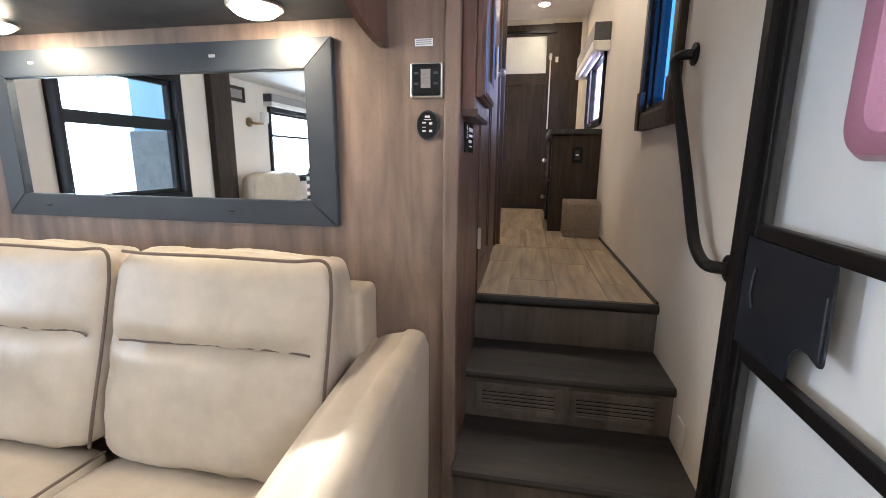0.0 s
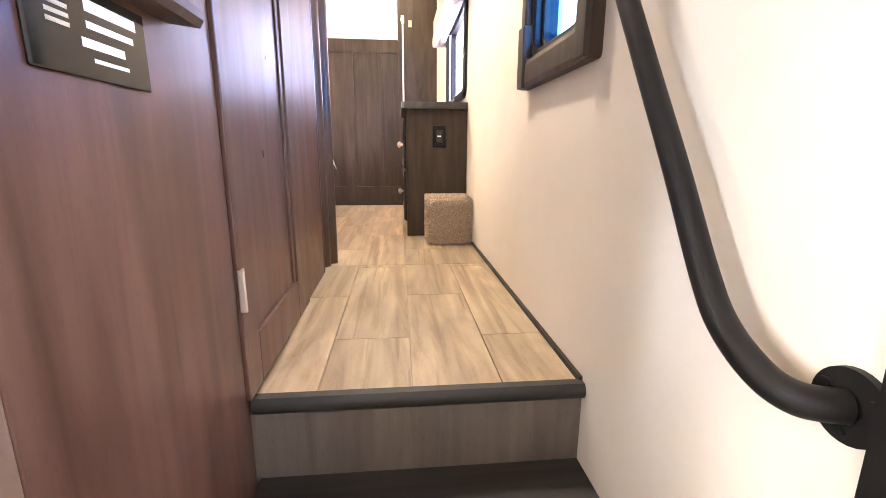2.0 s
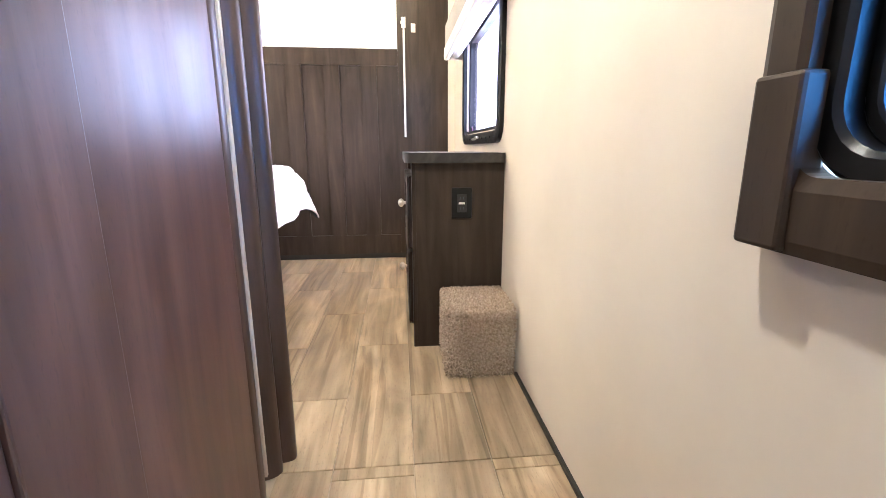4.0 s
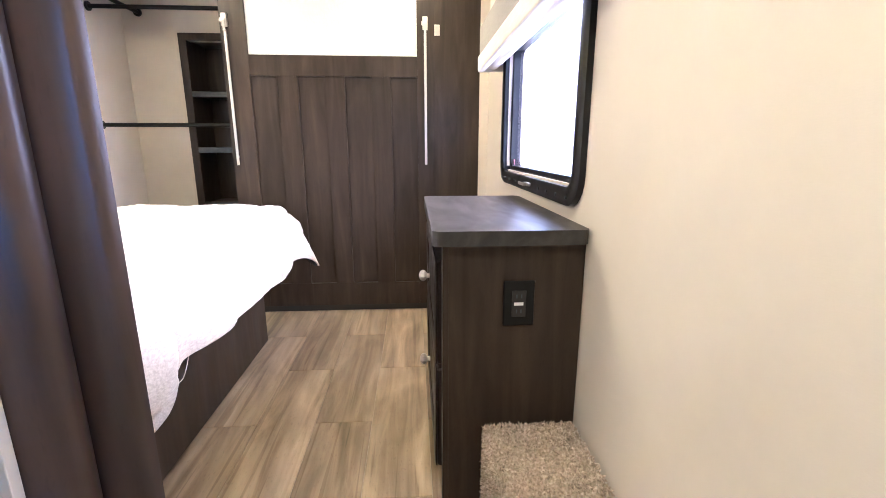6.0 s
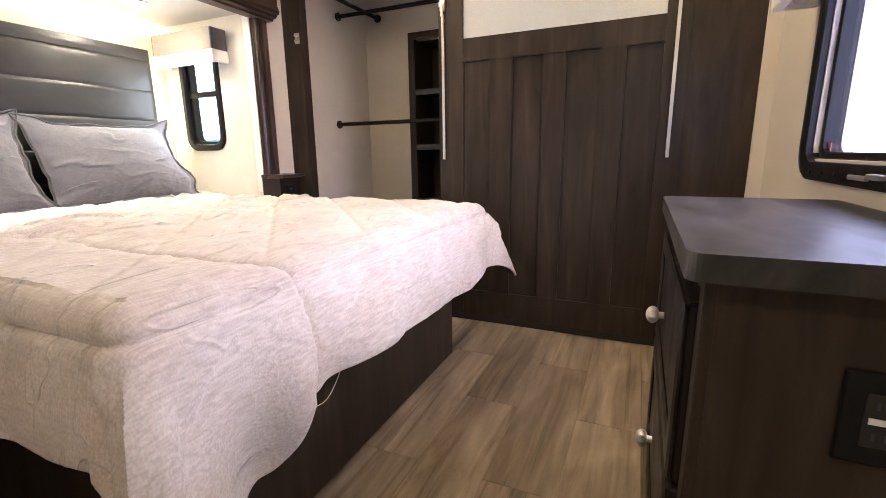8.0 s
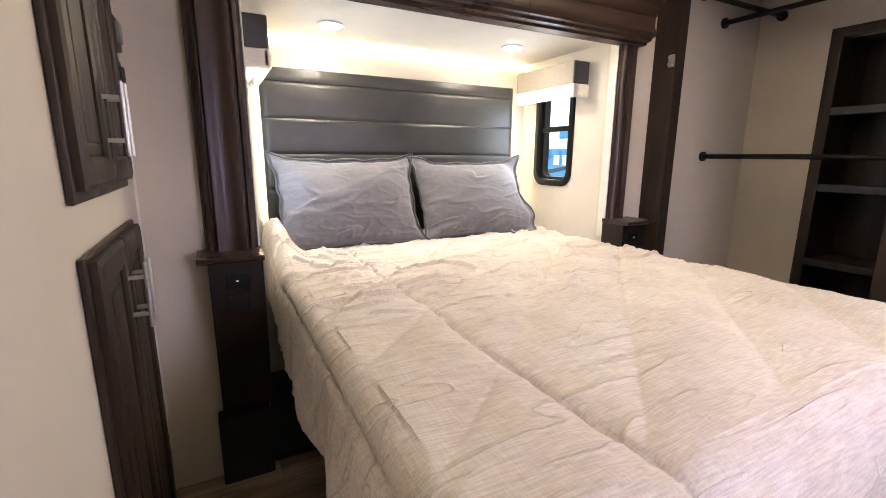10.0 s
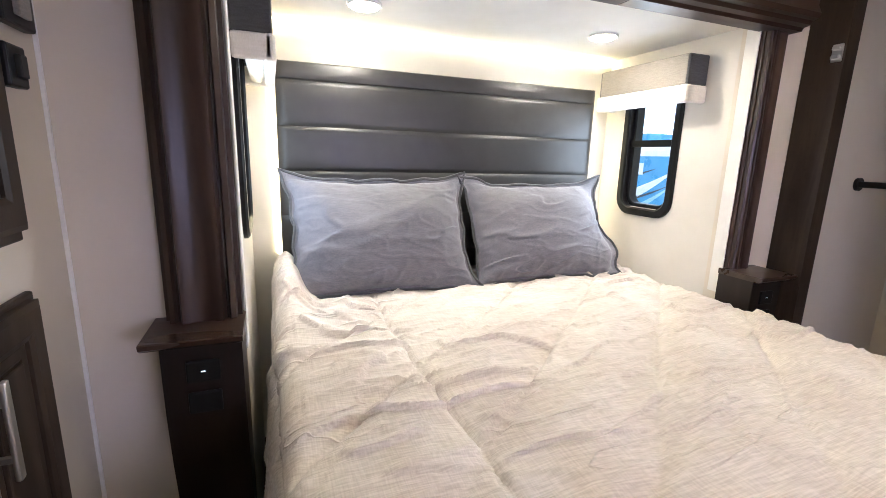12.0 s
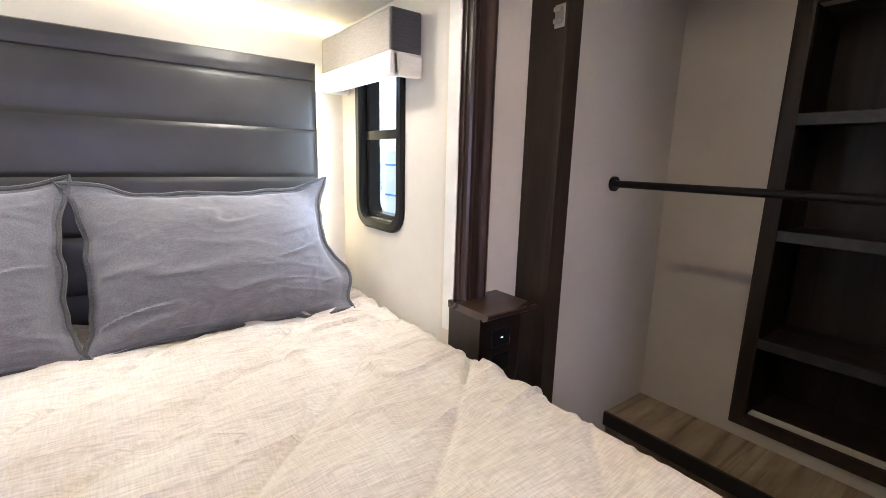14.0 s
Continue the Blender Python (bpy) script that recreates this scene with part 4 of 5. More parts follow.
sofa = thing("sofa", "cream leather sofa with brown piping against oak wall", "sofa", (-1.55, -1.05, LOW))
part("base", boxed((-2.40, -1.42, LOW + 0.03), (-0.92, -0.66, -0.36), 0.02, 3), LEATHER, sofa)
part("back_frame", boxed((-2.40, -0.72, -0.35), (-0.950, -0.585, 0.215), 0.022, 4), LEATHER, sofa, "", True)
for x0, x1 in ((-1.625, -0.985), (-2.27, -1.635)):
    bm = cushion(bmesh.new(), (x0, -0.945, -0.225), (x1, -0.70, 0.298), 0.030, 26)
    for v in bm.verts:
        t = (v.co.z + 0.225) / 0.523
        across = max(0.0, 1 - abs((v.co.x - (x0 + x1) / 2) / ((x1 - x0) / 2 * 0.90)) ** 8)
        if v.co.y < -0.82:
            v.co.y += 0.040 * math.exp(-((v.co.z - 0.088) / 0.018) ** 2) * across
        if v.co.y < -0.80:
            crease = noise.noise(Vector((v.co.x * 11, v.co.z * 3.2, x0)))
            v.co.y += 0.010 * math.exp(-(crease / 0.13) ** 2) * math.exp(-((v.co.z - 0.02) / 0.10) ** 2)
        v.co.y = -0.70 + (v.co.y + 0.70) * (1 - 0.45 * t)
        v.co.y += 0.035 * t
        ear = max(math.exp(-((v.co.x - x1) / 0.06) ** 2), math.exp(-((v.co.x - x0) / 0.06) ** 2)) * max(0.0, t - 0.75) / 0.25
        v.co.z += 0.026 * ear
    dent = []
    for k in range(15):
        fx = x0 + 0.045 + (x1 - x0 - 0.095) * k / 14
        dent.append((fx, min(v.co.y for v in bm.verts if abs(v.co.x - fx) < 0.03 and abs(v.co.z - 0.088) < 0.014) + 0.001, 0.089 + 0.003 * math.sin(fx * 9)))
    b = part("back_cushion", bm, LEATHER, sofa, "puffed cream back cushion with creased fold", True)
    line = [(x0 + 0.02, -0.786, 0.312), (x0 + 0.12, -0.800, 0.312), ((x0 + x1) / 2, -0.806, 0.316), (x1 - 0.12, -0.800, 0.312), (x1 - 0.030, -0.788, 0.312), (x1 - 0.010, -0.800, 0.25), (x1 - 0.005, -0.830, 0.15),
            (x1 - 0.005, -0.868, 0.02), (x1 - 0.006, -0.905, -0.10), (x1 - 0.014, -0.925, -0.2)]
    part("piping", tube(bmesh.new(), curve_between(line, 6), 0.0045, 8), PIPING_CREASE, b, "dark brown piping", True)
    # thin dark bar laid in the dent: the crease's shade as colour
    part("fold_shade", tube(bmesh.new(), curve_between(dent, 4), 0.0032, 6), PIPING_CREASE, b, "dark bar painting the shade in the cushion's crease", True)
    s = part("seat_cushion", cushion(bmesh.new(), (x0 - 0.01, -1.45, -0.40), (x1 + 0.01, -0.86, -0.232), 0.02), LEATHER, sofa, "cream seat cushion", True)
    part("piping", tube(bmesh.new(), curve_between([(x0 - 0.006, -0.90, -0.226), (x0 - 0.006, -1.15, -0.218), (x0 - 0.006, -1.44, -0.226)], 6), 0.004, 8), PIPING_CREASE, s, "", True)


def arm(u, v):
    """Sloping padded arm: v runs over the section, u from back to front."""
    y = -0.62 - 0.86 * u
    top = 0.085 - 0.045 * u - 0.06 * u * u
    wide = 0.17 + 0.02 * u
    x0 = -0.795 - wide
    prof = [(0.0, LOW + 0.03), (0.0, top - 0.10), (0.03, top - 0.035), (0.10 * 1, top - 0.012), (wide * 0.70, top), (wide * 0.90, top - 0.006), (wide, top - 0.03), (wide + 0.008, top - 0.12), (wide + 0.004, LOW + 0.03)]
    k = v * (len(prof) - 1)
    i = min(int(k), len(prof) - 2)
    f = k - i
    q0, q1, q2, q3 = (Vector(prof[max(0, min(len(prof) - 1, i + o))]) for o in (-1, 0, 1, 2))
    px, pz = 0.5 * ((2 * q1) + (q2 - q0) * f + (2 * q0 - 5 * q1 + 4 * q2 - q3) * f * f + (3 * q1 - q0 - 3 * q2 + q3) * f ** 3)
    w = noise.noise(Vector((px * 9, y * 5, pz * 7))) * 0.004 + noise.noise(Vector((px * 30, y * 14, 3))) * 0.0015
    return Vector((x0 + px + w, y, pz + w))


bm = sheet(bmesh.new(), arm, 36, 48)
for u in (0, 1):
    loop = [bm.verts.new(arm(u, j / 48)) for j in range(49)]
    bm.faces.new(loop)
bmesh.ops.remove_doubles(bm, verts=bm.verts[:], dist=1e-4)
bmesh.ops.recalc_face_normals(bm, faces=bm.faces[:])
part("armrest", bm, LEATHER, sofa, "sloping padded armrest", True)
for x in (-2.30, -1.0):
    for y in (-1.36, -0.72):
        part("foot", boxed((x - 0.03, y - 0.03, LOW), (x + 0.03, y + 0.03, LOW + 0.031), 0.004), BLACK, sofa)

# seen in the mirror: post, sconce, armchair, pillow
structure("living_soffit", boxed((-3.2995, -5.99, 1.29), (-2.55, -3.116, 1.36)), CEIL, "pale lowered ceiling over the seating", "ceiling")
structure("living_post", boxed((-3.299, -3.115, LOW), (-3.235, -2.857, TOP), 0.004), DARK, "dark walnut post between living room windows", "post")
sc = thing("wall_sconce", "brass wall sconce with frosted shade", "wall lamp", (-3.29, -3.44, 0.84))
part("back_plate", disc(bmesh.new(), (-3.44, 0.90), "x", 0.045, -3.2995, -3.28), BRASS, sc)
part("arm", tube(bmesh.new(), curve_between([(-3.285, -3.44, 0.90), (-3.22, -3.45, 0.885), (-3.17, -3.50, 0.89)], 5), 0.012, 8), BRASS, sc, "", True)
part("shade", disc(bmesh.new(), (-3.17, -3.52), "z", 0.042, 0.895, 1.0), FAB_WHITE, sc, "ivory shade")
pf = thing("small_picture", "small dark-framed picture high on the wall", "picture", (-3.29, -3.24, 1.09))
part("frame", ring(bmesh.new(), rrect(-3.38, -3.13, 1.075, 1.215, 0.004, 2), rrect(-3.345, -3.165, 1.105, 1.185, 0.004, 2), "x", -3.2995, -3.27, 0.003), DARK, pf)
part("card", boxed((-3.295, -3.346, 1.104), (-3.28, -3.164, 1.186)), FAB_BEIGE, pf, "pale picture card")
bn = thing("dinette_bench", "dark padded bench below living room window", "bench", (-2.9, -4.5, LOW))
part("base", boxed((-3.29, -5.1, LOW), (-2.62, -3.93, -0.08), 0.01), DARK, bn)
part("seat_pad", boxed((-3.28, -5.09, -0.0795), (-2.60, -3.94, 0.05), 0.03, 3), FAB_GREY, bn, "charcoal seat pad", True)
ch = thing("armchair", "cream leather armchair by living room window", "armchair", (-2.8, -3.45, LOW))
part("seat", cushion(bmesh.new(), (-3.15, -3.90, LOW), (-2.4, -3.10, -0.12), 0.03), LEATHER, ch, "", True)
part("backrest", cushion(bmesh.new(), (-3.22, -3.90, -0.2), (-3.0, -3.10, 0.40), 0.03), LEATHER, ch, "", True)
pil = thing("striped_pillow", "small black and white striped pillow", "pillow", (-2.94, -4.16, 0.05))
for k in range(9):
    part("stripe", boxed((-2.99, -4.34, 0.052 + k * 0.042), (-2.90, -3.97, 0.093 + k * 0.042), 0.012), (FAB_WHITE, FAB_GREY)[k % 2], pil)


# bedroom: sliding closet door
cd = thing("door_3", "sliding walnut closet door with frosted glass top", "door", (-0.87, 3.37, 0.04), kind="structure")
DX0, DX1, DZ0, DZ1 = -1.435, -0.305, 0.04, 1.858
part("back_panel", holed("y", 3.384, 3.392, DX0 + 0.01, DX1 - 0.01, DZ0 + 0.01, DZ1 - 0.005, [(-1.31, -0.372, 1.46, 1.85)]), DARK, cd)
fronts = [(DX0, -1.305), (-1.162, -1.052), (-0.905, -0.800), (-0.653, -0.547), (-0.400, DX1)]
for k, (a, b) in enumerate(fronts):
    z1 = DZ1 if k in (0, 4) else 1.3599
    part("stile", boxed((a, 3.370, DZ0 if k in (0, 4) else 0.1801), (b, 3.384, z1), 0.0006, 1), DARK, cd)
part("rail", boxed((-1.3045, 3.370, DZ0), (-0.4005, 3.384, 0.18), 0.0006, 1), DARK, cd)
part("rail", boxed((-1.3045, 3.370, 1.36), (-0.4005, 3.384, 1.467), 0.0006, 1), DARK, cd)
part("rail", boxed((-1.3045, 3.370, 1.842), (-0.4005, 3.384, DZ1), 0.002), DARK, cd)
g = part("frosted_glass", boxed((-1.309, 3.3855, 1.455), (-0.374, 3.3895, 1.848)), FROST, cd, "pebbled frosted glass")
# black strip fills the open gap below the door as painted shade
part("bottom_gap_shade", boxed((DX0, 3.376, 0.004), (DX1, 3.392, 0.0395)), RUBBER, cd, "black strip painting the shade in the gap under the door")
for x in (-1.405, -0.355):
    bar = part("pull_bar", boxed((x - 0.007, 3.352, 0.885), (x + 0.007, 3.358, 1.585), 0.002), NICKEL, cd, "slim bright vertical pull bar")
    for z in (0.93, 1.56):
        part("standoff", boxed((x - 0.004, 3.3575, z - 0.006), (x + 0.004, 3.3705, z + 0.006)), NICKEL, bar)
    part("latch", box(box(boxed((x - 0.014, 3.350, 1.60), (x + 0.014, 3.3695, 1.665), 0.003), (x - 0.006, 3.340, 1.575), (x + 0.006, 3.352, 1.63), 0.003), (x - 0.02, 3.345, 1.62), (x + 0.008, 3.352, 1.64), 0.002), NICKEL, cd, "bright barrel latch")
track = thing("door_track", "dark sliding door track under the header", "door track", (-0.87, 3.39, 1.86), kind="structure")
part("channel", boxed((-2.30, 3.366, 1.868), (-0.30, 3.4045, 1.90), 0.003), BLACK, track)
for x, y, z in ((-0.29, 3.3845, 1.605), (-2.257, 3.2795, 1.552)):
    c = thing("latch_keeper", "small bright metal latch keeper", "latch", (x, y, z))
    part("plate", boxed((x - 0.016, y - 0.004, z - 0.028), (x + 0.016, y, z + 0.028), 0.002), NICKEL, c)
    for dz in (-0.014, 0.014):
        part("loop", boxed((x - 0.012, y - 0.016, z + dz - 0.006), (x + 0.012, y - 0.004, z + dz + 0.006), 0.003), NICKEL, c)

# closet: shelf niche and rods
un = thing("closet_shelves", "dark recessed closet shelf unit, empty", "shelf unit", (-1.73, 4.2, 0.26))
part("carcass", holed("y", 4.40, 4.41, -1.98, -1.48, 0.27, 1.71, []), DARK, un)
for a, b in (((-1.97, 4.131, 0.27), (-1.955, 4.40, 1.71)), ((-1.505, 4.131, 0.27), (-1.49, 4.40, 1.71))):
    part("side_panel", boxed(a, b), DARK, un)
for z in (0.27, 0.565, 0.955, 1.335, 1.695):
    part("shelf", boxed((-1.9545, 4.13, z), (-1.5055, 4.40, z + 0.018)), DARK, un)
fo, fi2 = rrect(-2.005, -1.455, 0.245, 1.735, 0.003, 2), rrect(-1.955, -1.505, 0.29, 1.69, 0.003, 2)
part("face_frame", ring(bmesh.new(), fo, fi2, "y", 4.1295, 4.108, 0.002), DARK, un, "dark face frame")
for z in (0.565, 0.955, 1.335):
    part("face_rail", boxed((-1.9545, 4.110, z - 0.012), (-1.5055, 4.1293, z + 0.026), 0.002), TOPWOOD, un)


def rod(a, b, label, ends):
    r = thing("closet_rod", label, "rod", a)
    part("bar", tube(bmesh.new(), [a, b], 0.0125, 14), MATTE, r, "", True)
    for p, axis, s in ends:
        u, v = [p[i] for i in AX[axis][:2]]
        w = p[AX[axis][2]]
        part("flange", disc(bmesh.new(), (u, v), axis, 0.026, w, w + s * 0.012, 20), MATTE, r, "", True)
    return r


rod((-2.358, 3.75, 1.118), (-0.362, 3.75, 1.118), "black metal lower closet rod", [((-2.3595, 3.75, 1.118), "x", 1), ((-0.361, 3.75, 1.118), "x", -1)])
rod((-2.358, 3.80, 1.805), (-0.362, 3.80, 1.805), "black metal upper closet rod", [((-2.3595, 3.80, 1.805), "x", 1), ((-0.361, 3.80, 1.805), "x", -1)])
rod((-2.25, 3.452, 1.86), (-2.25, 4.128, 1.86), "black metal short closet rod under the ceiling", [((-2.25, 4.1295, 1.86), "y", -1), ((-2.25, 3.4505, 1.86), "y", 1)])

# dresser
dr = thing("dresser", "dark walnut dresser with charcoal top and nickel knobs", "dresser", (-0.18, 2.2, 0))
part("side_panel", boxed((-0.352, 1.822, 0), (-0.001, 1.84, 0.752), 0.002), DARK, dr)
part("carcass", boxed((-0.345, 1.8405, 0.0), (-0.001, 2.555, 0.752)), DARK, dr)
part("corner_stile", boxed((-0.362, 1.8205, 0.0), (-0.3455, 1.862, 0.752), 0.003), DARK, dr)
part("corner_stile", boxed((-0.362, 2.53, 0.0), (-0.3455, 2.557, 0.752), 0.003), DARK, dr)
top_pts = rrect(-0.388, -0.001, 1.795, 2.575, 0.022)
top_pts = [(min(max(x, -0.388), -0.0008), y) for x, y in top_pts]
part("top", prism(bmesh.new(), top_pts, "z", 0.752, 0.789), TOPWOOD, dr, "charcoal laminate top with clipped corner")
for z0, z1 in ((0.405, 0.70), (0.085, 0.395)):
    f = part("drawer", boxed((-0.374, 1.868, z0), (-0.3455, 2.525, z1), 0.010, 3), POST, dr, "near-black drawer front")
    part("drawer_frame", ring(bmesh.new(), rrect(1.87, 2.523, z0 + 0.002, z1 - 0.002, 0.004, 2), rrect(1.925, 2.468, z0 + 0.055, z1 - 0.055, 0.004, 2), "x", -0.374, -0.380, 0.003), POST, f)
    y, z = 2.235, z0 + (z1 - z0) * 0.5
    bm = bmesh.new()
    bmesh.ops.create_uvsphere(bm, u_segments=20, v_segments=12, radius=0.019)
    for v in bm.verts:
        q = v.co.copy()
        s = 1 + 0.07 * math.cos(8 * math.atan2(q.y, q.z))
        v.co = Vector((-0.402 + q.x * 0.75, y + q.y * s, z + q.z * s))
    kn = part("knob", bm, NICKEL, f, "fluted bright nickel knob", True)
    part("knob_stem", disc(bmesh.new(), (y, z), "x", 0.008, -0.379, -0.392, 12), NICKEL, f)
out = thing("wall_outlet", "black decorator outlet with white usb slot", "outlet", (-0.168, 1.82, 0.537))
part("plate", boxed((-0.208, 1.8155, 0.537), (-0.128, 1.8215, 0.657), 0.003), BLACK, out)
part("insert", boxed((-0.186, 1.8135, 0.562), (-0.150, 1.816, 0.632), 0.0015), RUBBER, out)
part("usb_slot", boxed((-0.181, 1.8125, 0.593), (-0.157, 1.8138, 0.601)), WHITE, out, "small white slot")
for z in (0.577, 0.617):
    for x in (-0.174, -0.162):
        part("socket_slot", boxed((x - 0.0015, 1.8128, z - 0.005), (x + 0.0015, 1.8138, z + 0.005)), SLATE, out)

# carpeted step box
stp = thing("carpet_box", "small box step covered in tan shag carpet", "step box", (-0.14, 1.68, 0))
bm = boxed((-0.252, 1.553, 0.0), (-0.012, 1.808, 0.256), 0.018, 3)
part("core", bm, CARPET, stp, "", True)
rng = random.Random(5)
vs, fs = [], []
for k in range(15000):
    f = rng.choice("xyyzzwn")
    a, b = rng.random(), rng.random()
    if f in "xw":
        p = Vector((-0.252 if f == "x" else -0.012, 1.553 + 0.255 * a, 0.256 * b))
        d = Vector((-1 if f == "x" else 0.4, 0, 0))
    elif f in "yn":
        p = Vector((-0.252 + 0.24 * a, 1.553 if f == "y" else 1.806, 0.256 * b))
        d = Vector((0, -1 if f == "y" else 0.1, 0))
    else:
        p = Vector((-0.252 + 0.24 * a, 1.553 + 0.255 * b, 0.255))
        d = Vector((0, 0, 1))
    d = (d + Vector((rng.gauss(0, 0.5), rng.gauss(0, 0.5), rng.gauss(0, 0.5) - 0.15))).normalized() * rng.uniform(0.005, 0.011)
    s = d.cross(Vector((rng.gauss(0, 1), rng.gauss(0, 1), rng.gauss(0, 1)))).normalized() * rng.uniform(0.0018, 0.0034)
    i = len(vs)
    q = p + d
    q.x, q.z = min(q.x, -0.0005), max(q.z, 0.0008)
    p.z = max(p.z, 0.0008)
    vs += [p - s, p + s, q + s * 0.5, q - s * 0.5]
    fs.append((i, i + 1, i + 2, i + 3))
me = bpy.data.meshes.new("carpet_shag")
me.from_pydata([tuple(v) for v in vs], [], fs)
me.materials.append(CARPET)
pile = new("carpet_shag", me)
pile.parent = stp
pile.matrix_parent_inverse = Matrix.Translation(-stp.location)
tagged(pile, "tufted tan carpet pile", kind="stuff")


# bed
bed = thing("bed", "queen bed with dark base and oatmeal quilt, made up", "bed", (-2.1, 2.25, 0.02))
part("base", boxed((-3.0, 1.62, 0.0205), (-1.183, 2.92, 0.42), 0.004), DARK, bed, "dark walnut bed base")
part("platform", boxed((-3.0, 1.52, 0.4205), (-1.14, 2.98, 0.45), 0.003), BLACK, bed, "black mattress board")
bm = boxed((-2.985, 1.50, 0.4505), (-1.11, 3.0, 0.655), 0.05, 4)
part("mattress", bm, SHEET, bed, "ivory mattress", True)
X0, X1, Y0, Y1, ZT = -2.97, -1.120, 1.552, 2.985, 0.692


def quilt(u, v):
    """The quilt's surface: flat on the mattress, rounded over its edges and hanging in folds."""
    side = 0.30
    b = (Y0 - side) + (Y1 + side - (Y0 - side)) * v
    low = max(0.0, min(1.0, (1.90 - b) / 0.16))
    foot = 0.310 + 0.115 * low * low * (3 - 2 * low)
    a = X0 + (X1 + foot - X0) * u
    ox = max(0.0, a - X1)
    oy = b - Y1 if b > Y1 else (b - Y0 if b < Y0 else 0.0)
    if oy < 0:
        oy *= 0.80 + 0.10 * min(1.0, ox / 0.2)
    px, py = min(a, X1), min(max(b, Y0), Y1)
    d = math.hypot(ox, oy)
    if oy > 0 and ox > 0:
        d *= 1 - 0.10 * min(ox, oy) * 1.414 / d
    inside = max(0.0, min(1.0, (-2.28 - a) / 0.14))
    # stitched seams: slanting rows, one long row and one along the border
    n1 = noise.noise(Vector((a * 2.6, b * 2.6, 1.7)))
    s1 = (b + 1.07 * a - 0.237 + 0.012 * n1) / 0.372
    e1 = abs(s1 - round(s1)) * 0.254
    e2 = abs(b - 1.815 - 0.05 * max(0.0, a + 1.7) - 0.03 * n1)
    e3 = abs(d - 0.060) if d > 0 else 9.0
    calm = max(0.36, min(1.0, (-1.45 - a) / 0.55))
    e = min(e1 + 0.07 * (1 - calm), e2, e3)
    seam = math.exp(-(min(e2, e3) / 0.0085) ** 2) + calm * math.exp(-(e1 / 0.009) ** 2)
    puff = 0.017 * min(1.0, e / 0.12) ** 0.6 - 0.006 * min(1.0, seam) - 0.006 * math.exp(-(e3 / 0.009) ** 2)
    pull = math.exp(-(e / 0.06) ** 2)
    w1 = (1 - abs(noise.noise(Vector((a * 12.0 + b * 4.0, b * 3.0 - a * 2.0, 9.1))))) ** 9
    c2 = noise.noise(Vector((a * 7.0 - b * 2.0, b * 2.6 + a * 1.0, 3.3)))
    w2 = math.exp(-(c2 / (0.035 if c2 < 0 else 0.16)) ** 2)
    c3 = noise.noise(Vector((a * 9.0 + b * 3.0, b * 4.0 - a * 1.5, 6.1)))
    w3 = math.exp(-(c3 / (0.14 if c3 < 0 else 0.04)) ** 2) * max(0.0, min(1.0, 0.3 + 2.5 * noise.noise(Vector((a * 3.1, b * 3.1, 4.0)))))
    fine = noise.noise(Vector((a * 40, b * 14, 2.2)))
    c4 = noise.noise(Vector((a * 14.0 + b * 2.5, b * 5.0 - a * 2.5, 12.3)))
    w4 = math.exp(-(c4 / (0.05 if c4 < 0 else 0.24)) ** 2) * max(0.0, min(1.0, 0.6 + 3.0 * noise.noise(Vector((a * 2.6, b * 2.6, 15.0)))))
    h = puff + 0.006 * n1 + 0.015 * calm * calm * w4 + (0.004 + 0.007 * pull) * calm * w1 + 0.007 * calm * w3 + 0.011 * calm * w2 * max(0.0, min(1.0, 0.5 + 2.5 * noise.noise(Vector((a * 2.2, b * 2.2, 7.0))))) + 0.0006 * fine
    if d < 1e-6:
        lift = 0.12 * math.exp(-((b - Y0) / 0.055) ** 2) * max(0.0, min(1.0, (-2.45 - a) / 0.3))
        return Vector((px, py, ZT + h + lift))
    r = 0.05
    full = math.hypot(ox, oy)
    dx, dy = ox / full, oy / full
    arcl = r * math.pi / 2
    corner = min(abs(dx), abs(dy)) * 1.414
    flare = (0.10 + (0.22 if dy > 0 else 0.16) * corner) * (1 - inside) + 0.01 * inside
    if d < arcl:
        t = d / r
        out, drop = r * math.sin(t), r * (1 - math.cos(t))
    else:
        k = d - arcl
        out, drop = r + flare * k, r + k * math.sqrt(1 - flare * flare)
    if dy > 0:
        out += 0.062 * corner * min(1.0, d / 0.12)
    along = b if abs(dx) > abs(dy) else a
    depth = max(0.0, drop - 0.05) * (1 - inside)
    pleat = math.exp(-((along - 1.80) / 0.16) ** 2) if dx > 0.6 else 0.0
    wave = depth * (0.055 + 0.15 * pleat) * (math.sin(along * 9.5 + 0.6 + 2.5 * n1) + (0.25 + 0.5 * pleat) * math.sin(along * 21 + 1.1 + n1))
    out += wave + h * (1 - 0.75 * inside) * min(1.0, drop / r)
    z = ZT + h * (1 - min(1.0, drop / r)) - drop + (0.03 if dy < -0.5 else 0.05 + 0.07 * pleat) * depth * math.sin(along * 6 + 2.0 + n1)
    if dy < 0 and inside > 0:
        z += 0.12 * math.exp(-(d / 0.10) ** 2) * max(0.0, min(1.0, (-2.45 - a) / 0.3))
    y = py + dy * out
    if inside > 0.5:
        y = min(max(y, 1.446), 3.034)
    return Vector((px + dx * out, y, z))


bm = sheet(bmesh.new(), quilt, 460, 400)
qob = part("quilt", bm, QUILT, bed, "oatmeal quilted comforter hanging over the foot", True)
qob.data.materials.append(LINING)
sol = qob.modifiers.new("thickness", "SOLIDIFY")
sol.thickness, sol.offset, sol.material_offset = 0.009, -1, 1
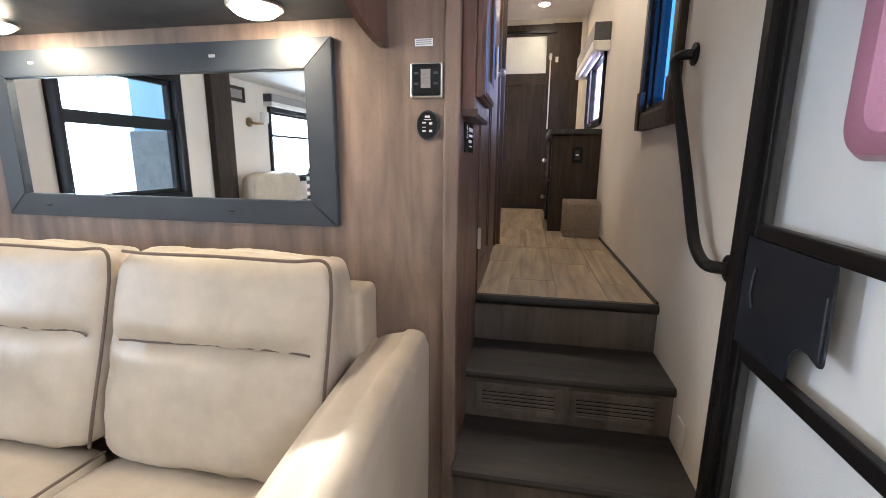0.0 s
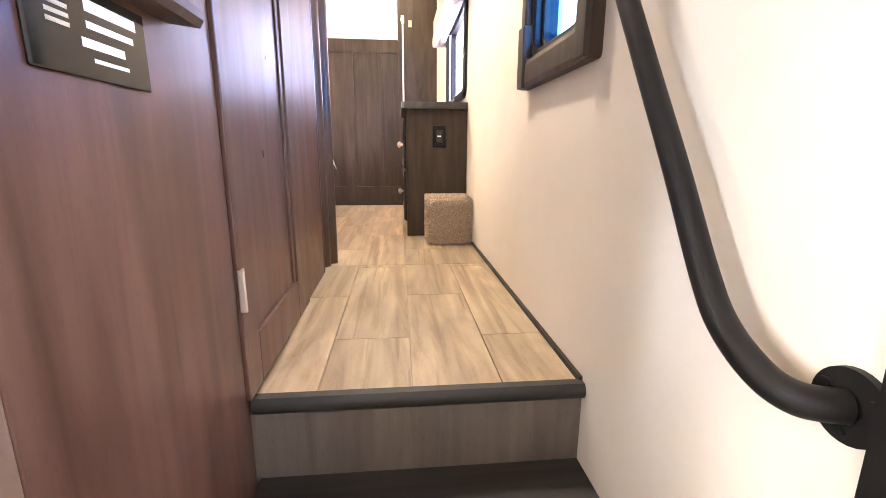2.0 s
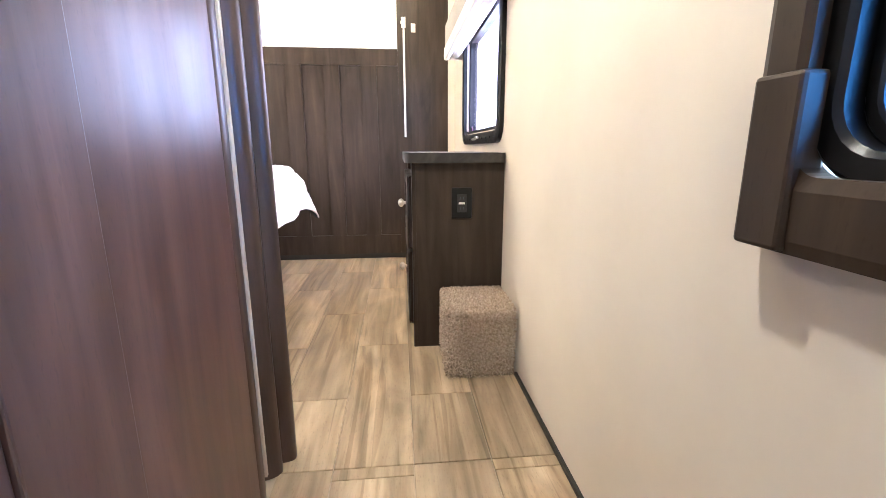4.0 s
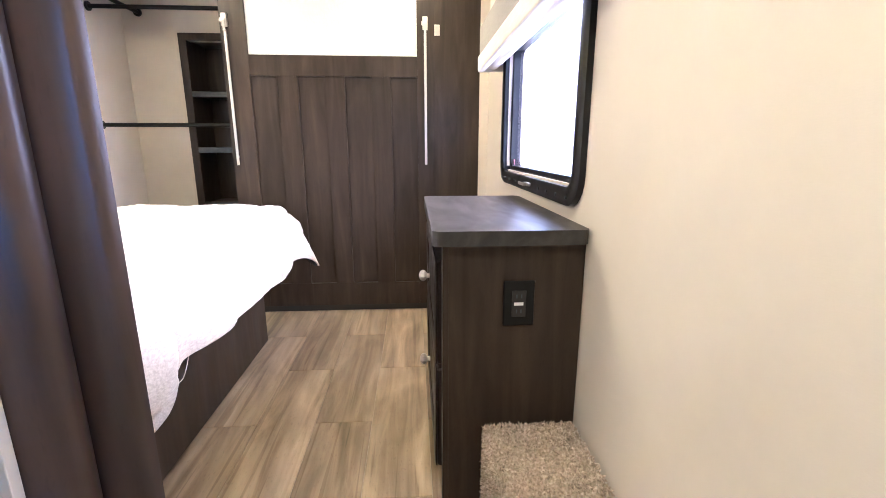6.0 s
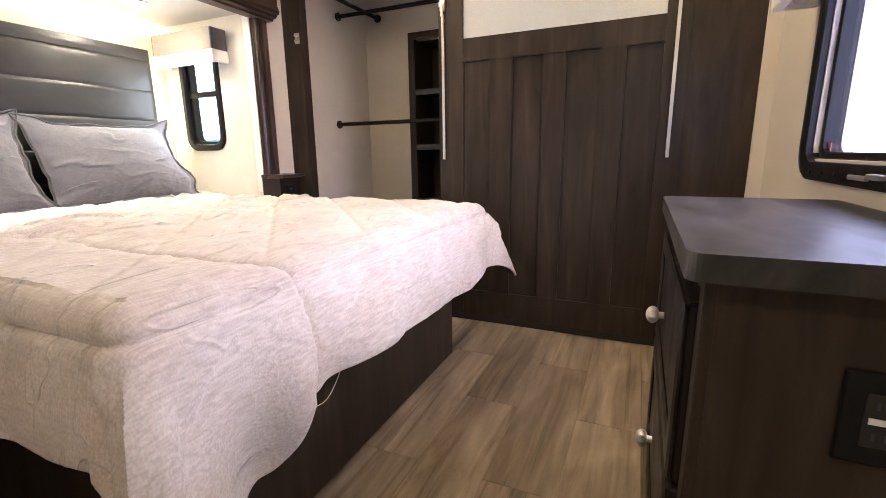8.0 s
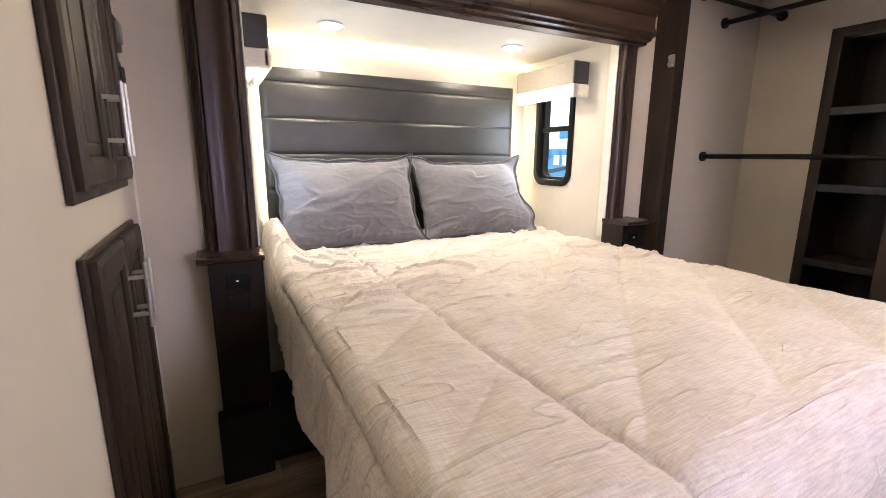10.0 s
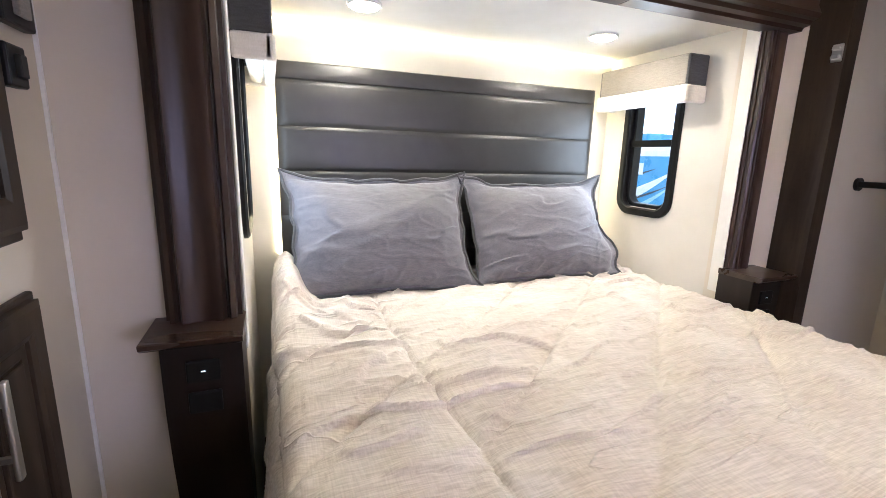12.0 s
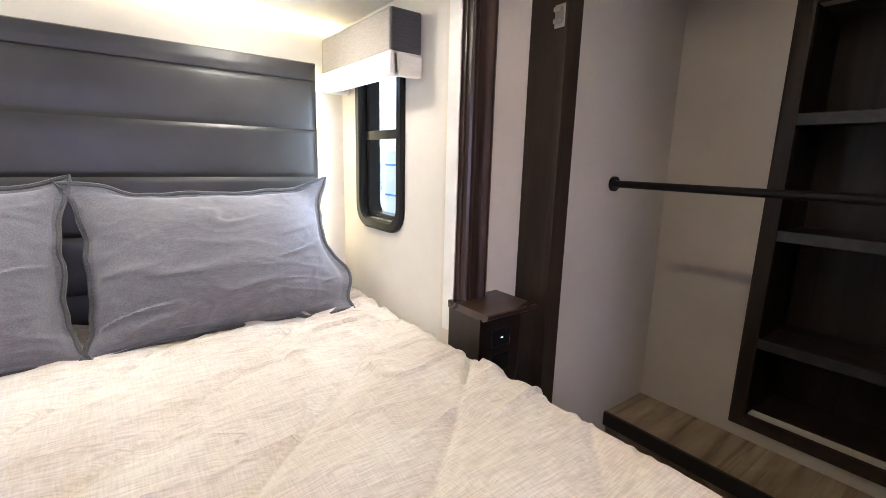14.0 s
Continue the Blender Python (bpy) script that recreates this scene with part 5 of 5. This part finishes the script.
part("loose_thread", tube(bmesh.new(), curve_between([(-1.04, 1.78, 0.42), (-1.06, 1.90, 0.375), (-1.09, 2.02, 0.43)], 6), 0.0011, 5), SHEET, qob, "", True)


def strap(u, v):
    """A short pale cloth band that sticks out from under the quilt's corner."""
    return Vector((-1.165 + 0.155 * u, 1.512 - 0.03 * math.sin(3 * u), 0.298 + 0.075 * u + 0.012 * math.sin(5 * u) + (0.042 - 0.012 * u) * v))


st = part("strap", sheet(bmesh.new(), strap, 14, 4), SHEET, bed, "pale cloth band under the quilt's corner", True)
st.modifiers.new("thickness", "SOLIDIFY").thickness = 0.003

hb = thing("headboard", "channel-tufted charcoal leather headboard", "headboard", (-3.02, 2.235, 0.6))
part("backing", boxed((-3.034, 1.552, 0.60), (-3.012, 2.918, 1.488)), BLACK, hb)
SEAM = [0.60, 0.79, 0.953, 1.116, 1.277, 1.437, 1.497]
for z0, z1 in zip(SEAM, SEAM[1:]):
    def pad(u, v, z0=z0, z1=z1):
        y = 1.545 + 1.378 * u
        a = math.pi * v
        t = (0.4 + 0.6 * (math.sin(a) ** 0.2 if 0 < v < 1 else 0.0)) * min(1.0, (min(u, 1 - u) / 0.02)) ** 0.5
        w = noise.noise(Vector((y * 3, z0 * 9, v * 2))) * 0.002 + noise.noise(Vector((y * 17, z0 * 9, v * 4))) * 0.0007
        return Vector((-3.006 + 0.013 * t + w * t, y, z0 + (z1 - z0) * v))
    part("channel", sheet(bmesh.new(), pad, 120, 18), HEAD, hb, "", True)
structure("led_strip", boxed((-3.048, 1.46, 1.624), (-3.034, 3.02, 1.637)), LED, "glowing warm led strip above headboard", "led strip")
for y in (1.530, 2.930):
    structure("led_strip_side", boxed((-3.048, y, 0.80), (-3.040, y + 0.008, 1.49)), LED, "glowing warm led strip behind headboard edge", "led strip")


def pillow(name, label, y0, y1, z0, z1, xb, xt, seed, ear=0.0):
    """A soft rectangular pillow with a flat flange, leaning on the headboard."""
    ob = thing(name, label, "pillow", ((xb + xt) / 2, (y0 + y1) / 2, z0), "bed pillows")
    cy, hy, hz = (y0 + y1) / 2, (y1 - y0) / 2, math.hypot(z1 - z0, xt - xb) / 2
    tilt = math.atan2(xt - xb, z1 - z0)
    up = Vector((math.sin(tilt), 0, math.cos(tilt)))
    nrm = Vector((math.cos(tilt), 0, -math.sin(tilt)))
    c = Vector(((xb + xt) / 2, cy, (z0 + z1) / 2))

    def face(s):
        def f(u, v):
            p, q = 2 * u - 1, 2 * v - 1
            pin = 1 - 0.055 * (1 - q * q)
            pin2 = 1 - 0.07 * (1 - p * p)
            k = max(0.0, 1 - (abs(p) / 0.955) ** 2.6) ** 0.62 * max(0.0, 1 - (abs(q) / 0.93) ** 2.5) ** 0.62
            n = noise.noise(Vector((p * 1.6 + seed, q * 1.5, seed * 2.0)))
            warp = 0.5 * noise.noise(Vector((p * 1.3, q * 1.3, seed + 8)))
            low = 0.35 + 0.65 * max(0.0, min(1.0, 0.35 - 0.9 * q + 0.3 * noise.noise(Vector((p * 2, q, seed)))))
            c1 = noise.noise(Vector((p * 1.3 + warp + seed, q * 3.6 - p * 0.8 + warp, seed)))
            c2 = noise.noise(Vector((p * 2.6 + q * 1.4 + seed, q * 5.2 + warp, seed + 3)))
            c3 = noise.noise(Vector((p * 4.5 - q * 3.0 + seed, q * 4.5 + p * 2.0, seed + 6)))
            edge = max(abs(p) ** 3, abs(q) ** 3)
            crease = 0.015 * math.exp(-(c1 / (0.07 if c1 < 0 else 0.24)) ** 2) * max(0.0, min(1.0, 0.5 + 2.0 * noise.noise(Vector((p * 1.7, q * 1.7, seed + 11))))) + 0.0025 * math.exp(-(c2 / (0.2 if c2 < 0 else 0.07)) ** 2)
            crease += 0.008 * edge * (math.exp(-(c3 / 0.16) ** 2) - 0.4)
            t = k * (0.088 + 0.018 * n) + crease * low * min(1.0, k * 3.5) - 0.004 * k
            fl = (0.018 * noise.noise(Vector((p * 4, q * 4, seed + 5))) + 0.004 * noise.noise(Vector((p * 11, q * 9, seed)))) * (1 - k) ** 2
            jag = 0.010 * noise.noise(Vector((p * 4 + seed, q * 4, 1))) * (abs(p) ** 8 + abs(q) ** 8)
            tip = (abs(p) * abs(q)) ** 6
            side = p * hy * pin + jag + 0.02 * tip * (1 if p > 0 else -1)
            side += ear * max(0.0, p) ** 7 * math.exp(-((q + 0.45) / 0.35) ** 2)
            return c + Vector((0, side, 0)) + up * (q * hz * pin2 + jag + 0.018 * tip * (1 if q > 0 else -0.3)) + nrm * (s * (t * (1.0 if s > 0 else 0.55) + 0.0025) + fl + 0.02 * tip)
        return f

    part("front", sheet(bmesh.new(), face(1), 130, 100), PILLOW, ob, "", True)
    part("back", sheet(bmesh.new(), face(-1), 40, 30), PILLOW, ob, "", True)
    edge = []
    f1 = face(1)
    for k in range(41):
        edge.append(f1(k / 40, 0))
    for k in range(1, 31):
        edge.append(f1(1, k / 30))
    for k in range(1, 41):
        edge.append(f1(1 - k / 40, 1))
    for k in range(1, 31):
        edge.append(f1(0, 1 - k / 30))
    part("flange_edge", tube(bmesh.new(), edge, 0.0058, 6), FAB_GREY, ob, "dark bound edge", True)
    return ob


pillow("pillow", "grey-lilac linen pillow with dark edge on the bed", 1.560, 2.225, 0.695, 1.100, -2.735, -2.925, 1.3)
pillow("pillow", "grey-lilac linen pillow with dark edge on the bed", 2.240, 2.885, 0.695, 1.085, -2.735, -2.925, 4.7, 0.06)

# pedestals beside the bed
for y0, y1, b0, b1 in ((1.262, 1.446, 1.290, 1.442), (3.022, 3.200, 3.026, 3.172)):
    pd = thing("bedside_pedestal", "narrow dark wood pedestal shelf with outlets", "bedside shelf", (-2.29, (y0 + y1) / 2, 0.27), "bedside pedestals")
    part("shelf", prism(bmesh.new(), [(-2.359, 0.795), (-2.215, 0.795), (-2.203, 0.803), (-2.200, 0.813), (-2.205, 0.8145), (-2.359, 0.8145)], "y", y0, y1), TRIM_Y, pd, "bevelled dark cherry shelf")
    prof = [(-2.359, 0.7945), (-2.232, 0.7945), (-2.233, 0.71), (-2.236, 0.64), (-2.250, 0.52), (-2.275, 0.38), (-2.292, 0.28), (-2.359, 0.27)]
    part("body", prism(bmesh.new(), prof, "y", b0, b1), POST, pd, "espresso-stained tapered body")
    cy = (b0 + b1) / 2
    for z in (0.735, 0.665):
        o = part("outlet", boxed((-2.2325, cy - 0.032, z - 0.024), (-2.226, cy + 0.032, z + 0.024), 0.003), BLACK, pd, "black outlet plate")
        if z > 0.7:
            part("indicator", boxed((-2.2262, cy - 0.004, z - 0.001), (-2.2255, cy + 0.004, z + 0.0015)), PIN, o, "tiny white light")
    structure("slide_toe_trim", boxed((-2.359, y0 + 0.01, 0.0), (-2.30, y1 - 0.01, 0.25), 0.004), RUBBER, "dark trim below the bedside shelf", "trim")


# built-in cabinets on the partition
def raised_door(parent, x0, x1, z0, z1, hx, h0, h1):
    """A framed cabinet door with a raised panel and a bar handle; the partition faces +y."""
    d = part("cabinet_door", ring(bmesh.new(), rrect(x0, x1, z0, z1, 0.003, 2), rrect(x0 + 0.05, x1 - 0.05, z0 + 0.055, z1 - 0.055, 0.003, 2), "y", 1.1335, 1.149, 0.004), DARK, parent)
    part("raised_panel", ring(bmesh.new(), rrect(x0 + 0.05, x1 - 0.05, z0 + 0.055, z1 - 0.055, 0.003, 2), rrect(x0 + 0.074, x1 - 0.074, z0 + 0.08, z1 - 0.08, 0.003, 2), "y", 1.1335, 1.141, 0.002), DARK, d)
    part("field", boxed((x0 + 0.074, 1.1335, z0 + 0.08), (x1 - 0.074, 1.145, z1 - 0.08), 0.003), DARK, d)
    h = part("handle", boxed((hx - 0.007, 1.177, h0), (hx + 0.007, 1.185, h1), 0.003), NICKEL, d, "long bright bar handle")
    for z in (h0 + (h1 - h0) * 0.22, h1 - (h1 - h0) * 0.22):
        part("post", boxed((hx - 0.004, 1.1485, z - 0.004), (hx + 0.004, 1.178, z + 0.004)), NICKEL, h)


uc = thing("upper_cabinet", "dark walnut wall cabinet with raised-panel doors", "cabinet", (-1.95, 1.12, 1.03))
part("face_frame", boxed((-2.178, 1.1205, 1.030), (-1.665, 1.1333, 1.80), 0.004), DARK, uc)
raised_door(uc, -2.168, -1.926, 1.05, 1.78, -1.948, 1.104, 1.252)
raised_door(uc, -1.921, -1.68, 1.05, 1.78, -1.899, 1.104, 1.252)
lc = thing("lower_cabinet", "dark walnut built-in cabinet with raised-panel doors", "cabinet", (-1.95, 1.12, 0.0))
part("face_frame", boxed((-2.178, 1.1205, 0.0), (-1.665, 1.1333, 0.945), 0.004), DARK, lc)
raised_door(lc, -2.162, -1.927, 0.08, 0.935, -1.954, 0.740, 0.885)
raised_door(lc, -1.922, -1.68, 0.08, 0.935, -1.896, 0.740, 0.886)
for x0, x1, z0, z1, nm, lb in ((-2.318, -2.208, 1.375, 1.455, "wall_switch", "black rectangular wall control with pale face"), (-2.262, -2.20, 1.275, 1.342, "wall_switch", "small black rocker switch")):
    s = thing(nm, lb, "switch", ((x0 + x1) / 2, 1.12, z0))
    part("plate", boxed((x0, 1.1205, z0), (x1, 1.141, z1), 0.004), BLACK, s)
    part("rocker", boxed((x0 + (x1 - x0) * 0.3, 1.1405, z0 + 0.015), (x1 - (x1 - x0) * 0.3, 1.150, z1 - 0.015), 0.003), (FAB_BEIGE if z0 > 1.35 else RUBBER), s)

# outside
# added glowing walls that stand in for an overexposed view
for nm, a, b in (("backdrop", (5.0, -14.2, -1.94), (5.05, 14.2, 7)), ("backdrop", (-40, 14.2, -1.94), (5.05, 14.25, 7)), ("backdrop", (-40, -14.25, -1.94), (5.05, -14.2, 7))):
    structure(nm, boxed(a, b), GLOW_BACKDROP, "glowing white backdrop added to whiten the view through windows", "backdrop")
structure("ground", boxed((-400, -400, -2.1), (400, 400, -1.95)), GROUND, "pale gravel lot", "ground")


def trailer(x, y, length, along, label, top=1.5, skin=PAINTW, skirt=None, stripes=True):
    """A boxy parked trailer with stripes, windows, a skirt board and wheels."""
    t = thing("travel_trailer", label, "trailer", (x, y, -1.95), "parked trailers")
    ln, wd = (length, 2.4) if along == "x" else (2.4, length)
    part("body", boxed((x - ln / 2, y - wd / 2, -1.3), (x + ln / 2, y + wd / 2, top), 0.15, 3), skin, t)
    if skirt:
        part("skirt", boxed((x - ln / 2 - 0.012, y - wd / 2 - 0.012, -1.3), (x + ln / 2 + 0.012, y + wd / 2 + 0.012, 1.0), 0.02), skirt, t, "grey pebbled lower cladding")
    for k in range(3 if stripes else 0):
        z = -0.9 + 0.45 * k
        part("stripe", boxed((x - ln / 2 - 0.01, y - wd / 2 - 0.01, z), (x + ln / 2 + 0.01, y + wd / 2 + 0.01, z + 0.16)), PAINTB, t, "blue stripe")
    for q in (-0.28, 0.1, 0.33):
        cx, cy = (x + ln * q, y) if along == "x" else (x, y + wd * q)
        sx, sy = (0.5, wd / 2 + 0.02) if along == "x" else (ln / 2 + 0.02, 0.5)
        if stripes:
            part("window", boxed((cx - sx, cy - sy, 0.55), (cx + sx, cy + sy, 0.95), 0.01), BLACK, t)
        part("wheel", boxed((cx - min(sx, 0.33), cy - sy * 0.98, -1.95), (cx + min(sx, 0.33), cy + sy * 0.98, -1.3), 0.1) if along == "x" else boxed((cx - sx * 0.98, cy - 0.33, -1.95), (cx + sx * 0.98, cy + 0.33, -1.3), 0.1), RUBBER, t)
    return t


def swoosh(t, face, x, z, length, rise, wide, material, label):
    """A tapered curved decal on a trailer's side that faces -y."""
    up, low = [], []
    for k in range(17):
        u = k / 16
        cx, cz = x + length * u, z + rise * u ** 2.2
        w = wide * math.sin(math.pi * (0.08 + 0.9 * u)) / 2
        up.append((cx, cz + w))
        low.append((cx, cz - w))
    part("decal", prism(bmesh.new(), up + low[::-1], "y", face - 0.004, face), material, t, label)


painted = trailer(-10.0, 10.0, 11.0, "x", "white travel trailer with blue painted side and curved decals", top=1.55, stripes=False)
FACE = 8.8
part("blue_panel", boxed((-11.2, FACE - 0.006, -0.9), (-7.4, FACE - 0.0005, 1.30)), PAINTB, painted, "blue painted side panel")
part("roof_unit", boxed((-9.7, 9.2, 1.552), (-8.9, 10.2, 1.80), 0.05, 2), PAINTB, painted, "blue-grey roof unit")
for x, z, length, rise, wide, mt in ((-11.1, 0.05, 3.4, 1.0, 0.30, PAINTW), (-10.9, -0.30, 3.3, 1.15, 0.16, PAINTP), (-11.1, 0.55, 2.6, -0.5, 0.10, PAINTW), (-10.6, 0.70, 2.4, 0.35, 0.10, SLATE), (-11.1, -0.62, 3.6, 0.75, 0.22, PAINTW), (-10.4, 0.20, 2.6, 0.55, 0.07, SLATE)):
    swoosh(painted, FACE - 0.0065, x, z, length, rise, wide, mt, "curved decal stripe")
for x, w in ((-9.35, 0.20), (-9.05, 0.26), (-8.70, 0.18)):
    part("lettering_bar", boxed((x, FACE - 0.012, 0.92), (x + w, FACE - 0.0065, 1.16)), PAINTW, painted)
for x in (-14.6, -13.1):
    part("hatch", ring(bmesh.new(), rrect(x, x + 1.1, 0.15, 1.05, 0.06, 3), rrect(x + 0.05, x + 1.05, 0.20, 1.0, 0.05, 3), "y", FACE - 0.0005, FACE - 0.02), PAINTB, painted, "blue-edged hatch")
trailer(-10.5, -2.0, 10.0, "y", "white travel trailer with blue stripes parked on the lot")
trailer(-4.35, -7.7, 6.9, "x", "pale blue travel trailer with grey skirt beyond the living room", top=2.3, skin=PAINTP, skirt=PAINTG, stripes=False)

# floors and their planks
upper = structure("floor", box(boxed((-2.36, 1.04, -0.05), (0.0, 4.13, -0.0065)), (-0.80, 0.03, -0.05), (0.0, 1.0399, -0.0065)), SUBFLOOR, "taupe wood-look vinyl plank floor, upper level", "floor")
lower = structure("floor_lower", boxed((-3.3, -6.0, LOW - 0.06), (0.0, -0.535, LOW - 0.0065)), SUBFLOOR, "taupe wood-look vinyl plank floor, lower level", "floor")
PW = 0.2065
plank_mesh = {}


def plank(x0, x1, y0, y1, z, parent):
    key = (round(x1 - x0, 3), round(y1 - y0, 3))
    if key not in plank_mesh:
        bm = bmesh.new()
        w, l = key[0] / 2 - 0.0009, key[1] / 2 - 0.0009
        lo = [bm.verts.new((sx * w, sy * l, -0.006)) for sx, sy in ((-1, -1), (1, -1), (1, 1), (-1, 1))]
        md = [bm.verts.new((sx * w, sy * l, -0.0012)) for sx, sy in ((-1, -1), (1, -1), (1, 1), (-1, 1))]
        hi = [bm.verts.new((sx * (w - 0.0012), sy * (l - 0.0012), 0.0)) for sx, sy in ((-1, -1), (1, -1), (1, 1), (-1, 1))]
        bm.faces.new(hi)
        for a, b in ((lo, md), (md, hi)):
            for k in range(4):
                bm.faces.new((a[k], a[(k + 1) % 4], b[(k + 1) % 4], b[k]))
        me = bpy.data.meshes.new("plank")
        bm.to_mesh(me)
        bm.free()
        me.materials.append(PLANK)
        plank_mesh[key] = me
    ob = new("plank", plank_mesh[key])
    ob.location = ((x0 + x1) / 2, (y0 + y1) / 2, z)
    ob.parent = parent


def lay(xa, xb, ya, yb, z, parent, length=0.775):
    """Rows of planks along y; every second row starts at another joint."""
    n = 0
    while 0.0245 - n * PW > xa + 0.01:
        x1 = min(xb, 0.0245 - n * PW)
        x0 = max(xa, 0.0245 - (n + 1) * PW)
        y = (0.305, 0.678)[n % 2] - math.ceil((0.7 - ya) / length) * length
        while y < yb:
            a, b = max(y, ya), min(y + length, yb)
            if b - a > 0.01:
                plank(x0, x1, round(a, 3), round(b, 3), z, parent)
            y += length
        n += 1


lay(-0.735, 0.0, 0.03, 1.12, 0.0, upper)
lay(-2.36, 0.0, 1.1205, 3.845, 0.0, upper)
lay(-3.3, 0.0, -5.99, -0.575, LOW, lower)
